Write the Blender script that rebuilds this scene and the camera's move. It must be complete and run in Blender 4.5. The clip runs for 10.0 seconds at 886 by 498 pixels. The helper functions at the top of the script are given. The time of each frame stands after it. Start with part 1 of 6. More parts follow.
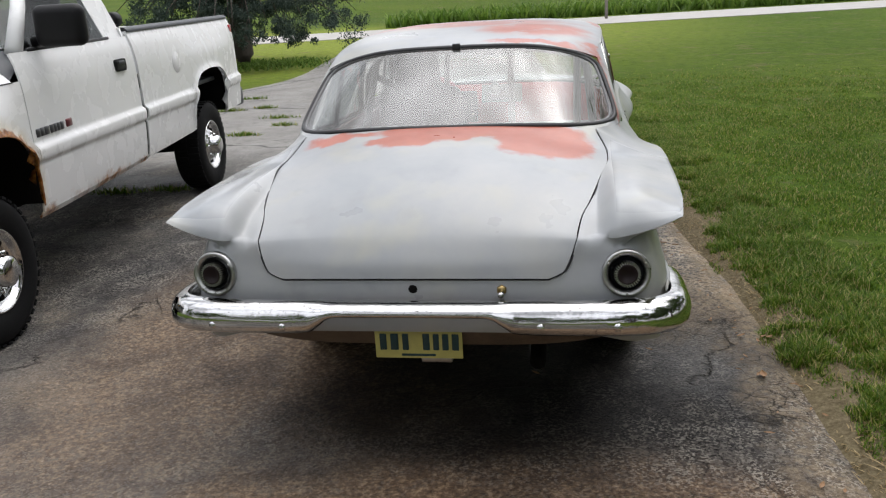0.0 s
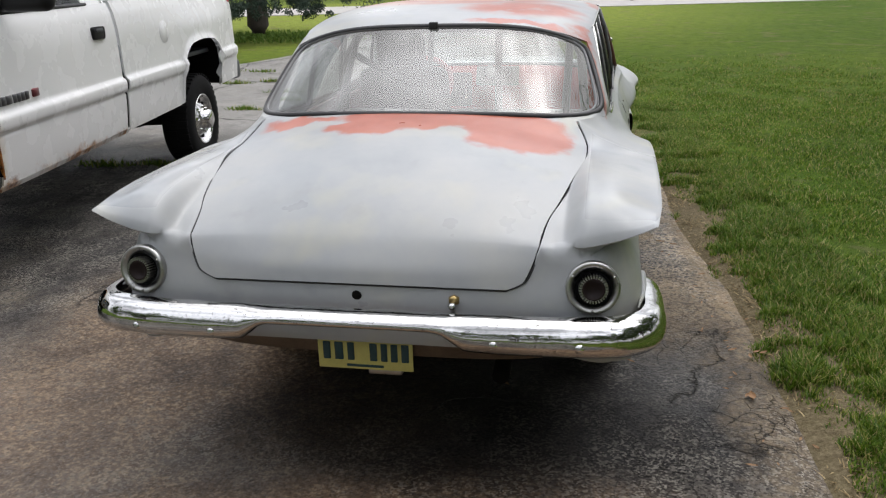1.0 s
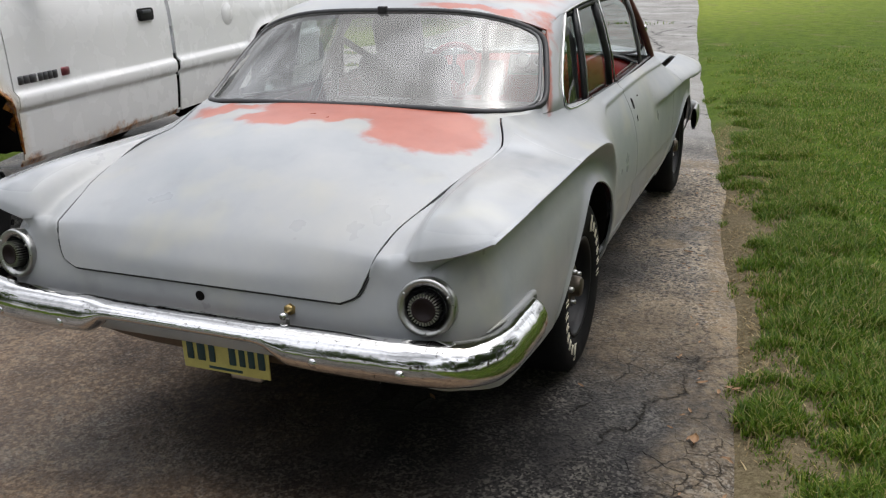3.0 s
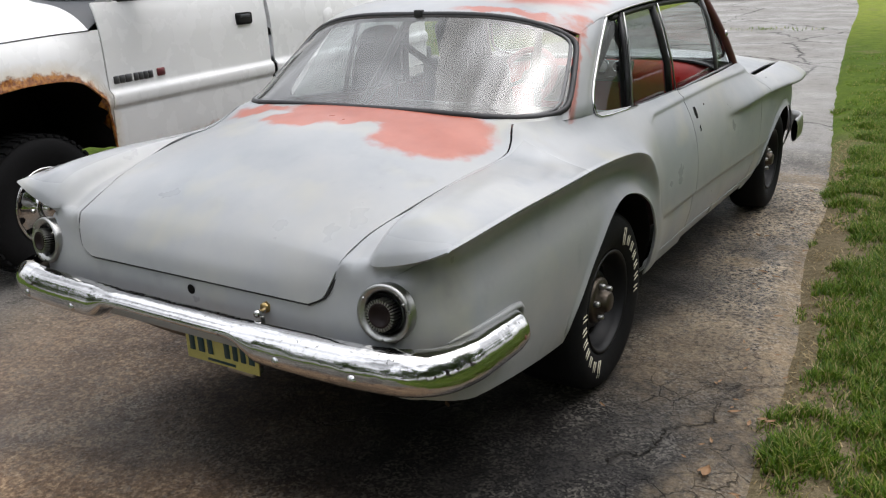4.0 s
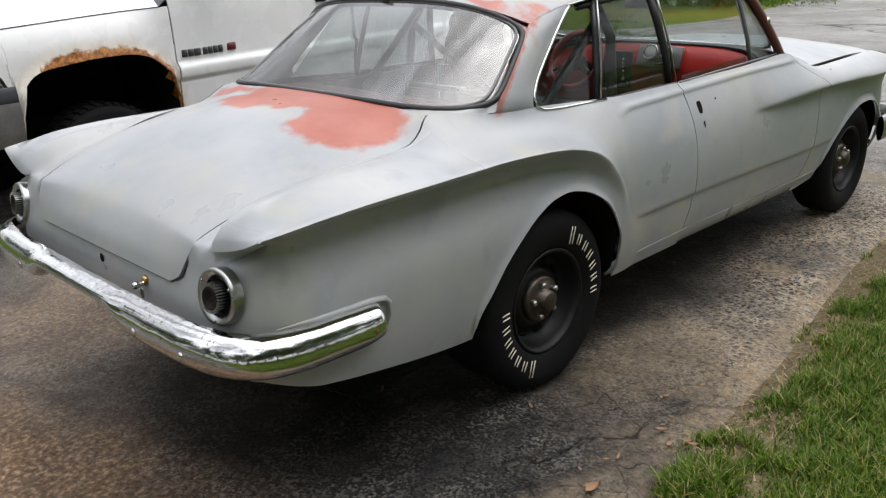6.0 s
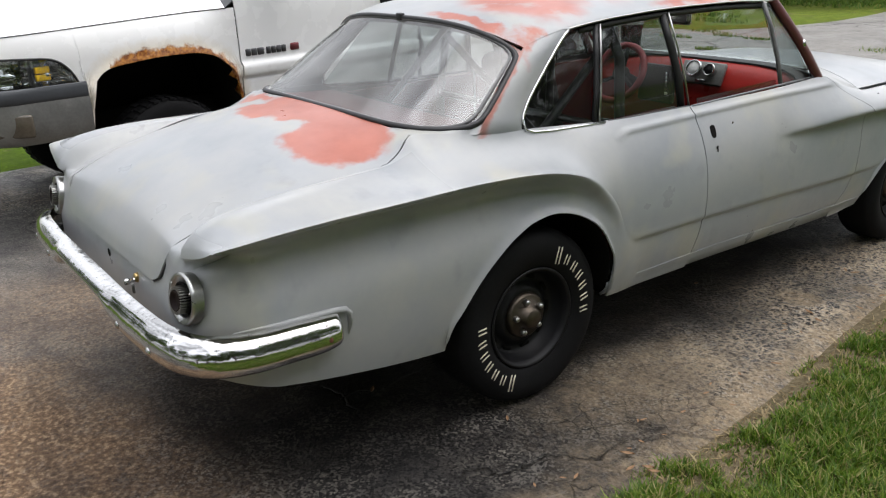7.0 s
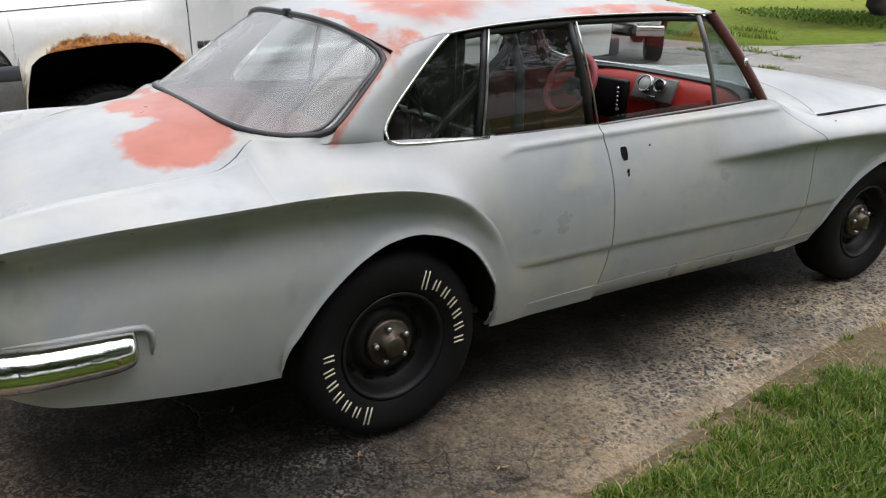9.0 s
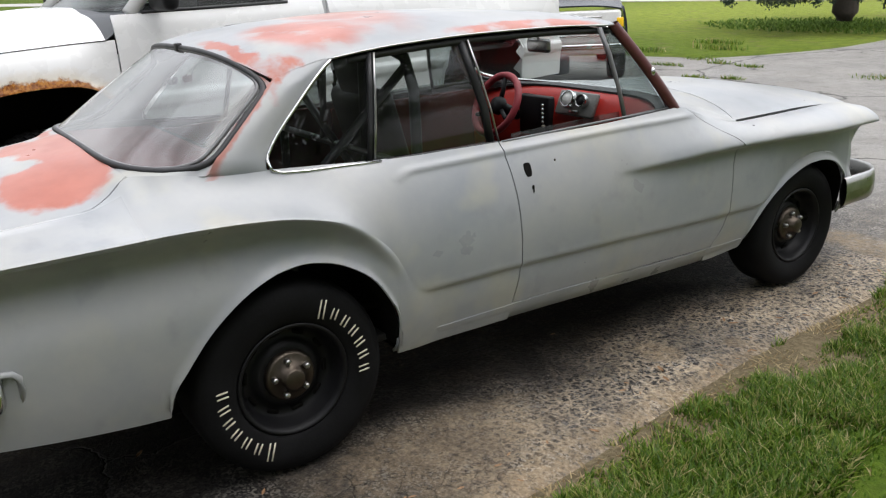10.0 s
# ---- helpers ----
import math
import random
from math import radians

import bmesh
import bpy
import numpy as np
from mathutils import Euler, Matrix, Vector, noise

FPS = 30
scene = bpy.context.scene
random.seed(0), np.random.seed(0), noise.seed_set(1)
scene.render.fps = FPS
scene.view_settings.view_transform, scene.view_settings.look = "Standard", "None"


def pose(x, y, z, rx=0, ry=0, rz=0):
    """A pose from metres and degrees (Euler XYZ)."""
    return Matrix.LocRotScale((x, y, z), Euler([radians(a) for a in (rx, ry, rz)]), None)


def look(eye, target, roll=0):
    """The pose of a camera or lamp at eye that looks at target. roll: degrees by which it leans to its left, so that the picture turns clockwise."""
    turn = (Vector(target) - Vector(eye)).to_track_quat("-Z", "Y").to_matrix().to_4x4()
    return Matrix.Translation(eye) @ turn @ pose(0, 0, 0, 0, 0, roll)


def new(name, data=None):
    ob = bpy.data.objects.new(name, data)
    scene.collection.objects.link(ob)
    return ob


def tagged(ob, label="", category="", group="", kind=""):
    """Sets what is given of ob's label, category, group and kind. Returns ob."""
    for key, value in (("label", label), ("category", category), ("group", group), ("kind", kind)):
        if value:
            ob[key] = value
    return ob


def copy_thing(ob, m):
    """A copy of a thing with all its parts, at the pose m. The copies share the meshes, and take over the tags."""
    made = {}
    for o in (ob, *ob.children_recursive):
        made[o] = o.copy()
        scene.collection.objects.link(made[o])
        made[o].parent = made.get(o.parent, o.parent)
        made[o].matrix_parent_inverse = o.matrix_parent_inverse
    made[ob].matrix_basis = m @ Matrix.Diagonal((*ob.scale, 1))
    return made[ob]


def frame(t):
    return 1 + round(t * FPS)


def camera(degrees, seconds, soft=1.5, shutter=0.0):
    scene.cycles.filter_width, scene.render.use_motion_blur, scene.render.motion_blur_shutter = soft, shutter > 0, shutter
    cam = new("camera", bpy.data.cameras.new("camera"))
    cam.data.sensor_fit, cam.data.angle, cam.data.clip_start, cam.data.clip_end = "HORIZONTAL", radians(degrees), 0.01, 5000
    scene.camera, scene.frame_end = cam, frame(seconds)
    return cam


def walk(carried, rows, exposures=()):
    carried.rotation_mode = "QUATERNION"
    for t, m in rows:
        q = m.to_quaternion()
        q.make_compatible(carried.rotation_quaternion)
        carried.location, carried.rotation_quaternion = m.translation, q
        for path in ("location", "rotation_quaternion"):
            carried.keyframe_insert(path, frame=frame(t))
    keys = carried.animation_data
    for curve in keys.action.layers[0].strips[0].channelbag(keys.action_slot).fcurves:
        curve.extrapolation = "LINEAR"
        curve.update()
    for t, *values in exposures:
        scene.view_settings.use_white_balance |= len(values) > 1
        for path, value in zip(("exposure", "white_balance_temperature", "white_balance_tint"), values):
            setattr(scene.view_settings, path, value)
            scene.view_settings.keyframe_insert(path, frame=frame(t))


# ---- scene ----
cam = camera(55.1, 10.0, 1.2)
PATH = [
    (0, (0.561, -3.844, 1.647), (0.226, -1.963, 1.055), -3.4),
    (0.5, (0.606, -3.736, 1.639), (0.341, -1.843, 1.049), -2.7),
    (1, (0.716, -3.513, 1.625), (0.339, -1.655, 0.986), -1.7),
    (1.5, (0.837, -3.362, 1.61), (0.437, -1.515, 0.958), -3.2),
    (2, (1.11, -3.297, 1.594), (0.577, -1.491, 0.92), -2.5),
    (3.5, (1.651, -2.893, 1.577), (0.787, -1.208, 0.935), -2.2),
    (4, (1.873, -2.794, 1.562), (0.84, -1.204, 0.924), -2.5),
    (4.5, (2.121, -2.695, 1.567), (1.032, -1.134, 0.953), -3.2),
    (5, (2.261, -2.544, 1.54), (1.08, -1.048, 0.936), -3.1),
    (5.5, (2.411, -2.391, 1.569), (1.122, -0.999, 0.936), -1.3),
    (5.7, (2.467, -2.339, 1.574), (1.164, -0.975, 0.909), -2.4),
    (6.8, (2.845, -1.959, 1.662), (1.338, -0.839, 0.975), -1.3),
    (7, (2.903, -1.948, 1.689), (1.389, -0.843, 0.992), -2.0),
    (7.5, (2.913, -1.863, 1.681), (1.424, -0.719, 0.991), -1.8),
    (8, (2.904, -1.721, 1.643), (1.339, -0.673, 0.969), -0.3),
    (8.5, (2.947, -1.491, 1.63), (1.379, -0.426, 0.992), 0.1),
    (9, (3.053, -1.266, 1.649), (1.474, -0.251, 0.958), 0.3),
    (9.5, (3.184, -1.083, 1.623), (1.565, -0.095, 0.988), -2.1),
    (10, (3.203, -0.954, 1.612), (1.609, 0.077, 0.984), -2.9),
]
walk(cam, [(t, look(eye, target, roll)) for t, eye, target, roll in PATH], [(0.0, 0.64, 6600, 11), (10.0, 0.94, 6600, 11)])


# ---------------------------------------------------------------- tools
def curve(*pts):
    """A smooth monotone curve through (t, value) pairs; values may be tuples."""
    t = np.array([p[0] for p in pts], float)
    v = np.array([np.atleast_1d(p[1]) if len(p) == 2 else p[1:] for p in pts], float)
    h = np.diff(t)[:, None]
    d = np.diff(v, axis=0) / h
    m = np.zeros_like(v)
    m[0], m[-1] = d[0], d[-1]
    for i in range(1, len(t) - 1):
        for k in range(v.shape[1]):
            a, b = d[i - 1, k], d[i, k]
            if a * b > 0:
                w1, w2 = 2 * h[i, 0] + h[i - 1, 0], h[i, 0] + 2 * h[i - 1, 0]
                m[i, k] = (w1 + w2) / (w1 / a + w2 / b)

    def f(x):
        x = min(max(x, t[0]), t[-1])
        i = min(int(np.searchsorted(t, x, "right")) - 1, len(t) - 2)
        hh = t[i + 1] - t[i]
        s = (x - t[i]) / hh
        r = ((1 + 2 * s) * (1 - s) ** 2 * v[i] + s * (1 - s) ** 2 * hh * m[i]
             + s * s * (3 - 2 * s) * v[i + 1] + s * s * (s - 1) * hh * m[i + 1])
        return float(r[0]) if len(r) == 1 else tuple(float(c) for c in r)
    return f


def lerp(a, b, s):
    return a + (b - a) * s


def smooth(a, b, x):
    s = min(max((x - a) / (b - a), 0.0), 1.0)
    return s * s * (3 - 2 * s)


def steps(a, b, n):
    return [a + (b - a) * i / n for i in range(n + 1)]


def sheet(f, us, vs, flip=False, closed_u=False):
    """Vertices and faces of a surface f(u, v) on a grid."""
    vs_, fs = [tuple(f(u, v)) for u in us for v in vs], []
    n, m = len(us), len(vs)
    for i in range(n if closed_u else n - 1):
        for j in range(m - 1):
            a, b = i * m + j, ((i + 1) % n) * m + j
            q = (a, b, b + 1, a + 1)
            fs.append(q[::-1] if flip else q)
    return vs_, fs


def join(*meshes):
    vs, fs = [], []
    for v, f in meshes:
        k = len(vs)
        vs += list(v)
        fs += [tuple(i + k for i in q) for q in f]
    return vs, fs


def mirrored(mesh):
    v, f = mesh
    return [(-x, y, z) for x, y, z in v], [q[::-1] for q in f]


def moved(mesh, m):
    v, f = mesh
    return [tuple(m @ Vector(p)) for p in v], f


def tube(pts, r, n=8, closed=False, caps=True):
    """A tube along points; r is one radius or one for each point."""
    pts = [Vector(p) for p in pts]
    k = len(pts)
    rs = [r] * k if not hasattr(r, "__len__") else list(r)
    vs, fs = [], []
    up = Vector((0, 0, 1))
    for i, p in enumerate(pts):
        a = pts[(i - 1) % k] if closed or i else pts[0]
        b = pts[(i + 1) % k] if closed or i < k - 1 else pts[-1]
        d = (b - a).normalized()
        s = d.cross(up)
        if s.length < 1e-3:
            s = d.cross(Vector((1, 0, 0)))
        s.normalize()
        w = s.cross(d)
        for j in range(n):
            c = 2 * math.pi * j / n
            vs.append(tuple(p + rs[i] * (math.cos(c) * s + math.sin(c) * w)))
    for i in range(k if closed else k - 1):
        for j in range(n):
            a, b = i * n, ((i + 1) % k) * n
            fs.append((a + j, a + (j + 1) % n, b + (j + 1) % n, b + j))
    if caps and not closed:
        fs.append(tuple(range(n))[::-1])
        fs.append(tuple((k - 1) * n + j for j in range(n)))
    return vs, fs


def lathe(profile, n=32, axis="x"):
    """A body turned round an axis; profile of (radius, along)."""
    vs, fs = [], []
    m = len(profile)
    for i in range(n):
        c, s = math.cos(2 * math.pi * i / n), math.sin(2 * math.pi * i / n)
        for r, a in profile:
            vs.append((a, r * c, r * s) if axis == "x" else (r * c, r * s, a) if axis == "z" else (r * s, a, r * c))
    for i in range(n):
        for j in range(m - 1):
            a, b = i * m + j, ((i + 1) % n) * m + j
            fs.append((a, b, b + 1, a + 1))
    return vs, fs


def block(x0, x1, y0, y1, z0, z1, r=0.01, seg=2):
    """A box with rounded edges."""
    bm = bmesh.new()
    bmesh.ops.create_cube(bm, size=1)
    for v in bm.verts:
        v.co = Vector(((x0 + x1) / 2 + v.co.x * (x1 - x0), (y0 + y1) / 2 + v.co.y * (y1 - y0), (z0 + z1) / 2 + v.co.z * (z1 - z0)))
    if r:
        bmesh.ops.bevel(bm, geom=bm.edges[:], offset=r, segments=seg, profile=0.5, affect="EDGES")
    bm.verts.index_update()
    out = [tuple(v.co) for v in bm.verts], [tuple(v.index for v in f.verts) for f in bm.faces]
    bm.free()
    return out


def ball(x, y, z, r, sx=1, sy=1, sz=1, n=10):
    vs, fs = sheet(lambda a, b: (x + sx * r * math.cos(a) * math.sin(b), y + sy * r * math.sin(a) * math.sin(b), z + sz * r * math.cos(b)),
                   [2 * math.pi * i / n for i in range(n)], steps(0.02, math.pi - 0.02, n // 2 + 1), True, True)
    return vs, fs


def thing(name, label, category, m=None, kind="", group=""):
    """An Empty at a thing's base."""
    ob = new(name)
    ob.empty_display_size = 0.1
    if m is not None:
        ob.matrix_world = m
    return tagged(ob, label, category, group, kind)


def part(name, mesh, material, parent=None, label="", thick=0.0, even=True, flat=False, angle=None):
    """One mesh object, under a thing or under a part."""
    me = bpy.data.meshes.new(name)
    me.from_pydata([tuple(v) for v in mesh[0]], [], [tuple(f) for f in mesh[1]])
    me.validate()
    me.update()
    if not flat:
        me.shade_smooth()
        if angle:
            me.set_sharp_from_angle(angle=radians(angle))
    me.materials.append(material)
    if thick and not flat:
        # crisp panel edges
        ei = np.empty(len(me.loops), dtype=np.int32)
        me.loops.foreach_get("edge_index", ei)
        rim = np.bincount(ei, minlength=len(me.edges)) == 1
        sharp = me.attributes.get("sharp_edge") or me.attributes.new("sharp_edge", "BOOLEAN", "EDGE")
        before = np.zeros(len(me.edges), dtype=bool)
        sharp.data.foreach_get("value", before)
        sharp.data.foreach_set("value", before | rim)
    ob = new(name, me)
    if parent is not None:
        ob.parent = parent
    if thick:
        mod = ob.modifiers.new("thickness", "SOLIDIFY")
        mod.thickness, mod.offset, mod.use_even_offset = thick, -1, even
    return tagged(ob, label)


# ---------------------------------------------------------------- daylight: a bright overcast sky, lightest overhead
world = bpy.data.worlds.new("sky")
scene.world = world
world.use_nodes = True
wt = world.node_tree


def sky_node(kind, **ins):
    node = wt.nodes.new(kind)
    for key, v in ins.items():
        key = int(key[1:]) if key[0] == "i" else key
        if isinstance(v, bpy.types.NodeSocket):
            wt.links.new(v, node.inputs[key])
        else:
            node.inputs[key].default_value = v
    return node


sky = wt.nodes.new("ShaderNodeTexSky")
sky.sky_type, sky.sun_disc = "NISHITA", False
sky.sun_elevation, sky.sun_rotation = radians(70), radians(28)
grey = sky_node("ShaderNodeHueSaturation", Saturation=0.18, Color=sky.outputs[0])
way = wt.nodes.new("ShaderNodeTexCoord").outputs["Generated"]
rise = sky_node("ShaderNodeSeparateXYZ", i0=way).outputs[2]
overcast = sky_node("ShaderNodeMapRange", Value=rise)
for key, v in (("From Min", 0.0), ("From Max", 1.0), ("To Min", 0.24), ("To Max", 1.9)):
    overcast.inputs[key].default_value = v
cloud = sky_node("ShaderNodeTexNoise", Vector=way, Scale=3.0, Detail=7.0)
veil = sky_node("ShaderNodeMapRange", Value=cloud.outputs[0])
for key, v in (("From Min", 0.38), ("From Max", 0.62), ("To Min", 0.50), ("To Max", 1.65)):
    veil.inputs[key].default_value = v
strength = wt.nodes.new("ShaderNodeMath")
strength.operation = "MULTIPLY"
wt.links.new(overcast.outputs[0], strength.inputs[0])
wt.links.new(veil.outputs[0], strength.inputs[1])
level = wt.nodes.new("ShaderNodeMath")
level.operation = "MULTIPLY"
level.inputs[1].default_value = 0.15 * 1.16
wt.links.new(strength.outputs[0], level.inputs[0])
wt.links.new(grey.outputs[0], wt.nodes["Background"].inputs[0])
wt.links.new(level.outputs[0], wt.nodes["Background"].inputs[1])
sun_data = bpy.data.lights.new("sun", "SUN")
sun_data.energy, sun_data.angle, sun_data.color = 0.55, radians(80), (1.0, 0.97, 0.92)
sun = new("sun", sun_data)
sun.matrix_world = look((0, 0, 20), Vector((0, 0, 20)) + Vector((-0.20, -0.38, -1.2)))


# ---------------------------------------------------------------- materials
class Mat:
    """A node material with short ways to add nodes."""

    def __init__(self, name, base=(0.5, 0.5, 0.5), rough=0.5, metal=0.0, **more):
        self.m = bpy.data.materials.new(name)
        self.m.use_nodes = True
        self.t = self.m.node_tree
        self.b = self.t.nodes["Principled BSDF"]
        self.set("Base Color", (*base, 1) if isinstance(base, tuple) else base)
        self.set("Roughness", rough)
        self.set("Metallic", metal)
        for k, v in more.items():
            self.set(k.replace("_", " "), v)

    def put(self, node, key, v):
        if isinstance(v, bpy.types.NodeSocket):
            self.t.links.new(v, node.inputs[key])
        else:
            node.inputs[key].default_value = v

    def set(self, key, v):
        self.put(self.b, key, v)

    def n(self, kind, out=0, props=None, **ins):
        node = self.t.nodes.new(kind)
        props = props or {}
        if "operation" in props:
            node.operation = props["operation"]
        if "feature" in props:
            node.feature = props["feature"]
        if "vector_type" in props:
            node.vector_type = props["vector_type"]
        if "interpolation_type" in props:
            node.interpolation_type = props["interpolation_type"]
        for k, v in ins.items():
            k = int(k[1:]) if k[0] == "i" and k[1:].isdigit() else k.replace("_", " ")
            self.put(node, k, v)
        return node.outputs[out]

    def co(self, scale=(1, 1, 1), loc=(0, 0, 0), out=3):
        return self.n("ShaderNodeMapping", Vector=self.n("ShaderNodeTexCoord", out), Scale=scale, Location=loc)

    def noise(self, scale, detail=4, rough=0.55, vec=None, out=0, distort=0.0):
        vec = vec if vec is not None else self.co()
        return self.n("ShaderNodeTexNoise", out, Vector=vec, Scale=scale, Detail=detail, Roughness=rough, Distortion=distort)

    def ramp(self, v, *stops):
        node = self.t.nodes.new("ShaderNodeValToRGB")
        r = node.color_ramp
        while len(r.elements) < len(stops):
            r.elements.new(0.5)
        for e, (p, c) in zip(r.elements, stops):
            e.position, e.color = p, (*c, 1) if isinstance(c, tuple) else (c, c, c, 1)
        self.put(node, "Fac", v)
        return node.outputs[0]

    def mix(self, f, a, b, how="MIX"):
        node = self.t.nodes.new("ShaderNodeMix")
        node.data_type, node.blend_type = "RGBA", how
        for i, v in ((0, f), (6, a), (7, b)):
            if isinstance(v, tuple) and len(v) == 3:
                v = (*v, 1)
            self.put(node, i, v)
        return node.outputs[2]

    def math(self, op, a, b=0.0, c=None):
        node = self.t.nodes.new("ShaderNodeMath")
        node.operation = op
        self.put(node, 0, a)
        self.put(node, 1, b)
        if c is not None:
            self.put(node, 2, c)
        return node.outputs[0]

    def bump(self, h, strength=0.2, dist=0.01, normal=None):
        node = self.t.nodes.new("ShaderNodeBump")
        node.inputs["Strength"].default_value, node.inputs["Distance"].default_value = strength, dist
        self.put(node, "Height", h)
        if normal is not None:
            self.put(node, "Normal", normal)
        return node.outputs[0]

    def blob(self, x, y, rx, ry, turn=0.0, warp=None, soft=0.35):
        """1 inside an ellipse of the plan, 0 outside, with a soft edge."""
        vec = self.n("ShaderNodeTexCoord", 3)
        if warp is not None:
            vec = self.n("ShaderNodeVectorMath", 0, {"operation": "ADD"}, i0=vec, i1=warp)
        sep = self.n("ShaderNodeMapping", 0, {"vector_type": "TEXTURE"}, Vector=vec, Location=(x, y, 0), Rotation=(0, 0, radians(turn)), Scale=(rx, ry, 1e4))
        ln = self.n("ShaderNodeVectorMath", 1, {"operation": "LENGTH"}, i0=sep)
        return self.n("ShaderNodeMapRange", 0, {"interpolation_type": "SMOOTHSTEP"}, Value=ln, From_Min=1.0 + soft / 2, From_Max=1.0 - soft / 2)

    def most(self, *vs):
        r = vs[0]
        for v in vs[1:]:
            r = self.math("MAXIMUM", r, v)
        return r

    def warp(self, scale, amount, detail=3):
        v = self.n("ShaderNodeVectorMath", 0, {"operation": "SUBTRACT"}, i0=self.noise(scale, detail, out=1), i1=(0.5, 0.5, 0.5))
        return self.n("ShaderNodeVectorMath", 0, {"operation": "SCALE"}, i0=v, Scale=amount)


def plain(name, base, rough=0.5, metal=0.0, var=0.15, scale=8.0, bump=0.0, bscale=120.0, **more):
    """A surface with two scales of variation in tone and gloss."""
    k = Mat(name, base, rough, metal, **more)
    a = k.noise(scale, 5)
    b = k.noise(scale * 9, 3)
    f = k.math("ADD", k.math("MULTIPLY", a, 0.65), k.math("MULTIPLY", b, 0.35))
    lo, hi = tuple(c * (1 - var) for c in base), tuple(min(1, c * (1 + var)) for c in base)
    k.set("Base Color", k.ramp(f, (0.3, lo), (0.7, hi)))
    k.set("Roughness", k.ramp(a, (0.25, max(0.02, rough * 0.85)), (0.75, min(1, rough * 1.15))))
    if bump:
        k.set("Normal", k.bump(k.noise(bscale, 3), bump, 0.004))
    return k.m


def primer_paint():
    k = Mat("grey_primer", rough=0.36)
    big, fine = k.noise(2.2, 5, 0.6), k.noise(26, 4)
    grey = k.ramp(big, (0.28, (0.265, 0.285, 0.305)), (0.5, (0.325, 0.335, 0.345)), (0.72, (0.375, 0.375, 0.36)))
    grey = k.mix(k.math("MULTIPLY", k.ramp(k.noise(3.1, 3, vec=k.co(loc=(4, 1, 2))), (0.55, 0.0), (0.70, 1.0)), 0.6), grey, (0.41, 0.395, 0.32))
    grey = k.mix(k.math("MULTIPLY", k.ramp(fine, (0.35, 0.0), (0.65, 1.0)), 0.12), grey, (0.26, 0.28, 0.30))
    sm = k.ramp(k.noise(7.5, 3, vec=k.co(loc=(9, 3, 5))), (0.60, 0.0), (0.80, 1.0))
    grey = k.mix(k.math("MULTIPLY", sm, 0.40), grey, (0.20, 0.21, 0.22))
    w = k.warp(6.0, 0.16)
    w2 = k.warp(13.0, 0.11, 5)
    zz = k.n("ShaderNodeSeparateXYZ", 2, Vector=k.n("ShaderNodeTexCoord", 3))
    deck_on = k.math("LESS_THAN", zz, 1.10)
    deck = k.most(k.blob(0.39, -0.545, 0.195, 0.185, 0, w2, 0.25), k.blob(0.14, -0.475, 0.42, 0.125, 0, w2, 0.25), k.blob(-0.13, -0.545, 0.16, 0.115, 8, w2, 0.3),
                  k.blob(-0.42, -0.455, 0.15, 0.045, 0, w2, 0.6))
    hole = k.most(k.blob(0.185, -0.61, 0.065, 0.055, 0, w2, 0.5), k.blob(-0.34, -0.505, 0.11, 0.032, 0, w2, 0.6), k.blob(-0.33, -0.425, 0.09, 0.016, 0, w2, 0.7))
    deck = k.math("MULTIPLY", k.math("MULTIPLY", deck, k.math("SUBTRACT", 1.0, hole)), deck_on)
    roof_on = k.math("GREATER_THAN", zz, 1.22)
    rim = k.math("GREATER_THAN", zz, 1.03)
    pale = k.most(k.blob(0.05, 0.66, 0.42, 0.17, 0, w, 0.9), k.blob(-0.30, 0.82, 0.34, 0.16, 0, w, 0.9))
    roof = k.most(k.blob(0.33, 0.36, 0.24, 0.20, 10, w, 0.6), k.math("MULTIPLY", pale, 0.8), k.blob(0.38, 0.070, 0.24, 0.030, 5, w2, 0.6),
                  k.blob(0.575, 0.13, 0.05, 0.08, 0, w2, 0.5), k.blob(0.62, 1.16, 0.05, 0.34, 0, w2, 0.5))
    roof = k.math("MULTIPLY", roof, k.math("SUBTRACT", 1.0, k.math("MULTIPLY", k.ramp(k.noise(7, 4), (0.55, 0.0), (0.68, 1.0)), 0.7)))
    roof = k.math("MULTIPLY", roof, roof_on)
    seal = k.math("MULTIPLY", k.blob(0.652, -0.01, 0.014, 0.17, 18, k.warp(14.0, 0.03), 0.6), rim)
    red = k.most(deck, roof, k.math("MULTIPLY", seal, 0.85))
    tone = k.ramp(k.noise(9, 4), (0.3, (0.33, 0.085, 0.052)), (0.7, (0.41, 0.125, 0.082)))
    k.set("Base Color", k.mix(red, grey, tone))
    # the fins' tops are rubbed smoother as far as a masked edge
    rub = k.math("MULTIPLY", k.math("LESS_THAN", k.n("ShaderNodeSeparateXYZ", 1, Vector=k.n("ShaderNodeTexCoord", 3)), -0.42), k.math("GREATER_THAN", k.math("ABSOLUTE", k.n("ShaderNodeSeparateXYZ", 0, Vector=k.n("ShaderNodeTexCoord", 3))), 0.655))
    rub = k.math("MULTIPLY", rub, k.math("GREATER_THAN", zz, 0.925))
    k.set("Roughness", k.math("SUBTRACT", k.ramp(k.noise(5, 4), (0.3, 0.27), (0.7, 0.38)), k.math("MULTIPLY", rub, 0.14)))
    k.set("Normal", k.bump(k.noise(240, 2), 0.05, 0.002, k.bump(k.noise(2.6, 2), 0.12, 0.03)))
    k.set("Specular IOR Level", 0.62)
    return k.m


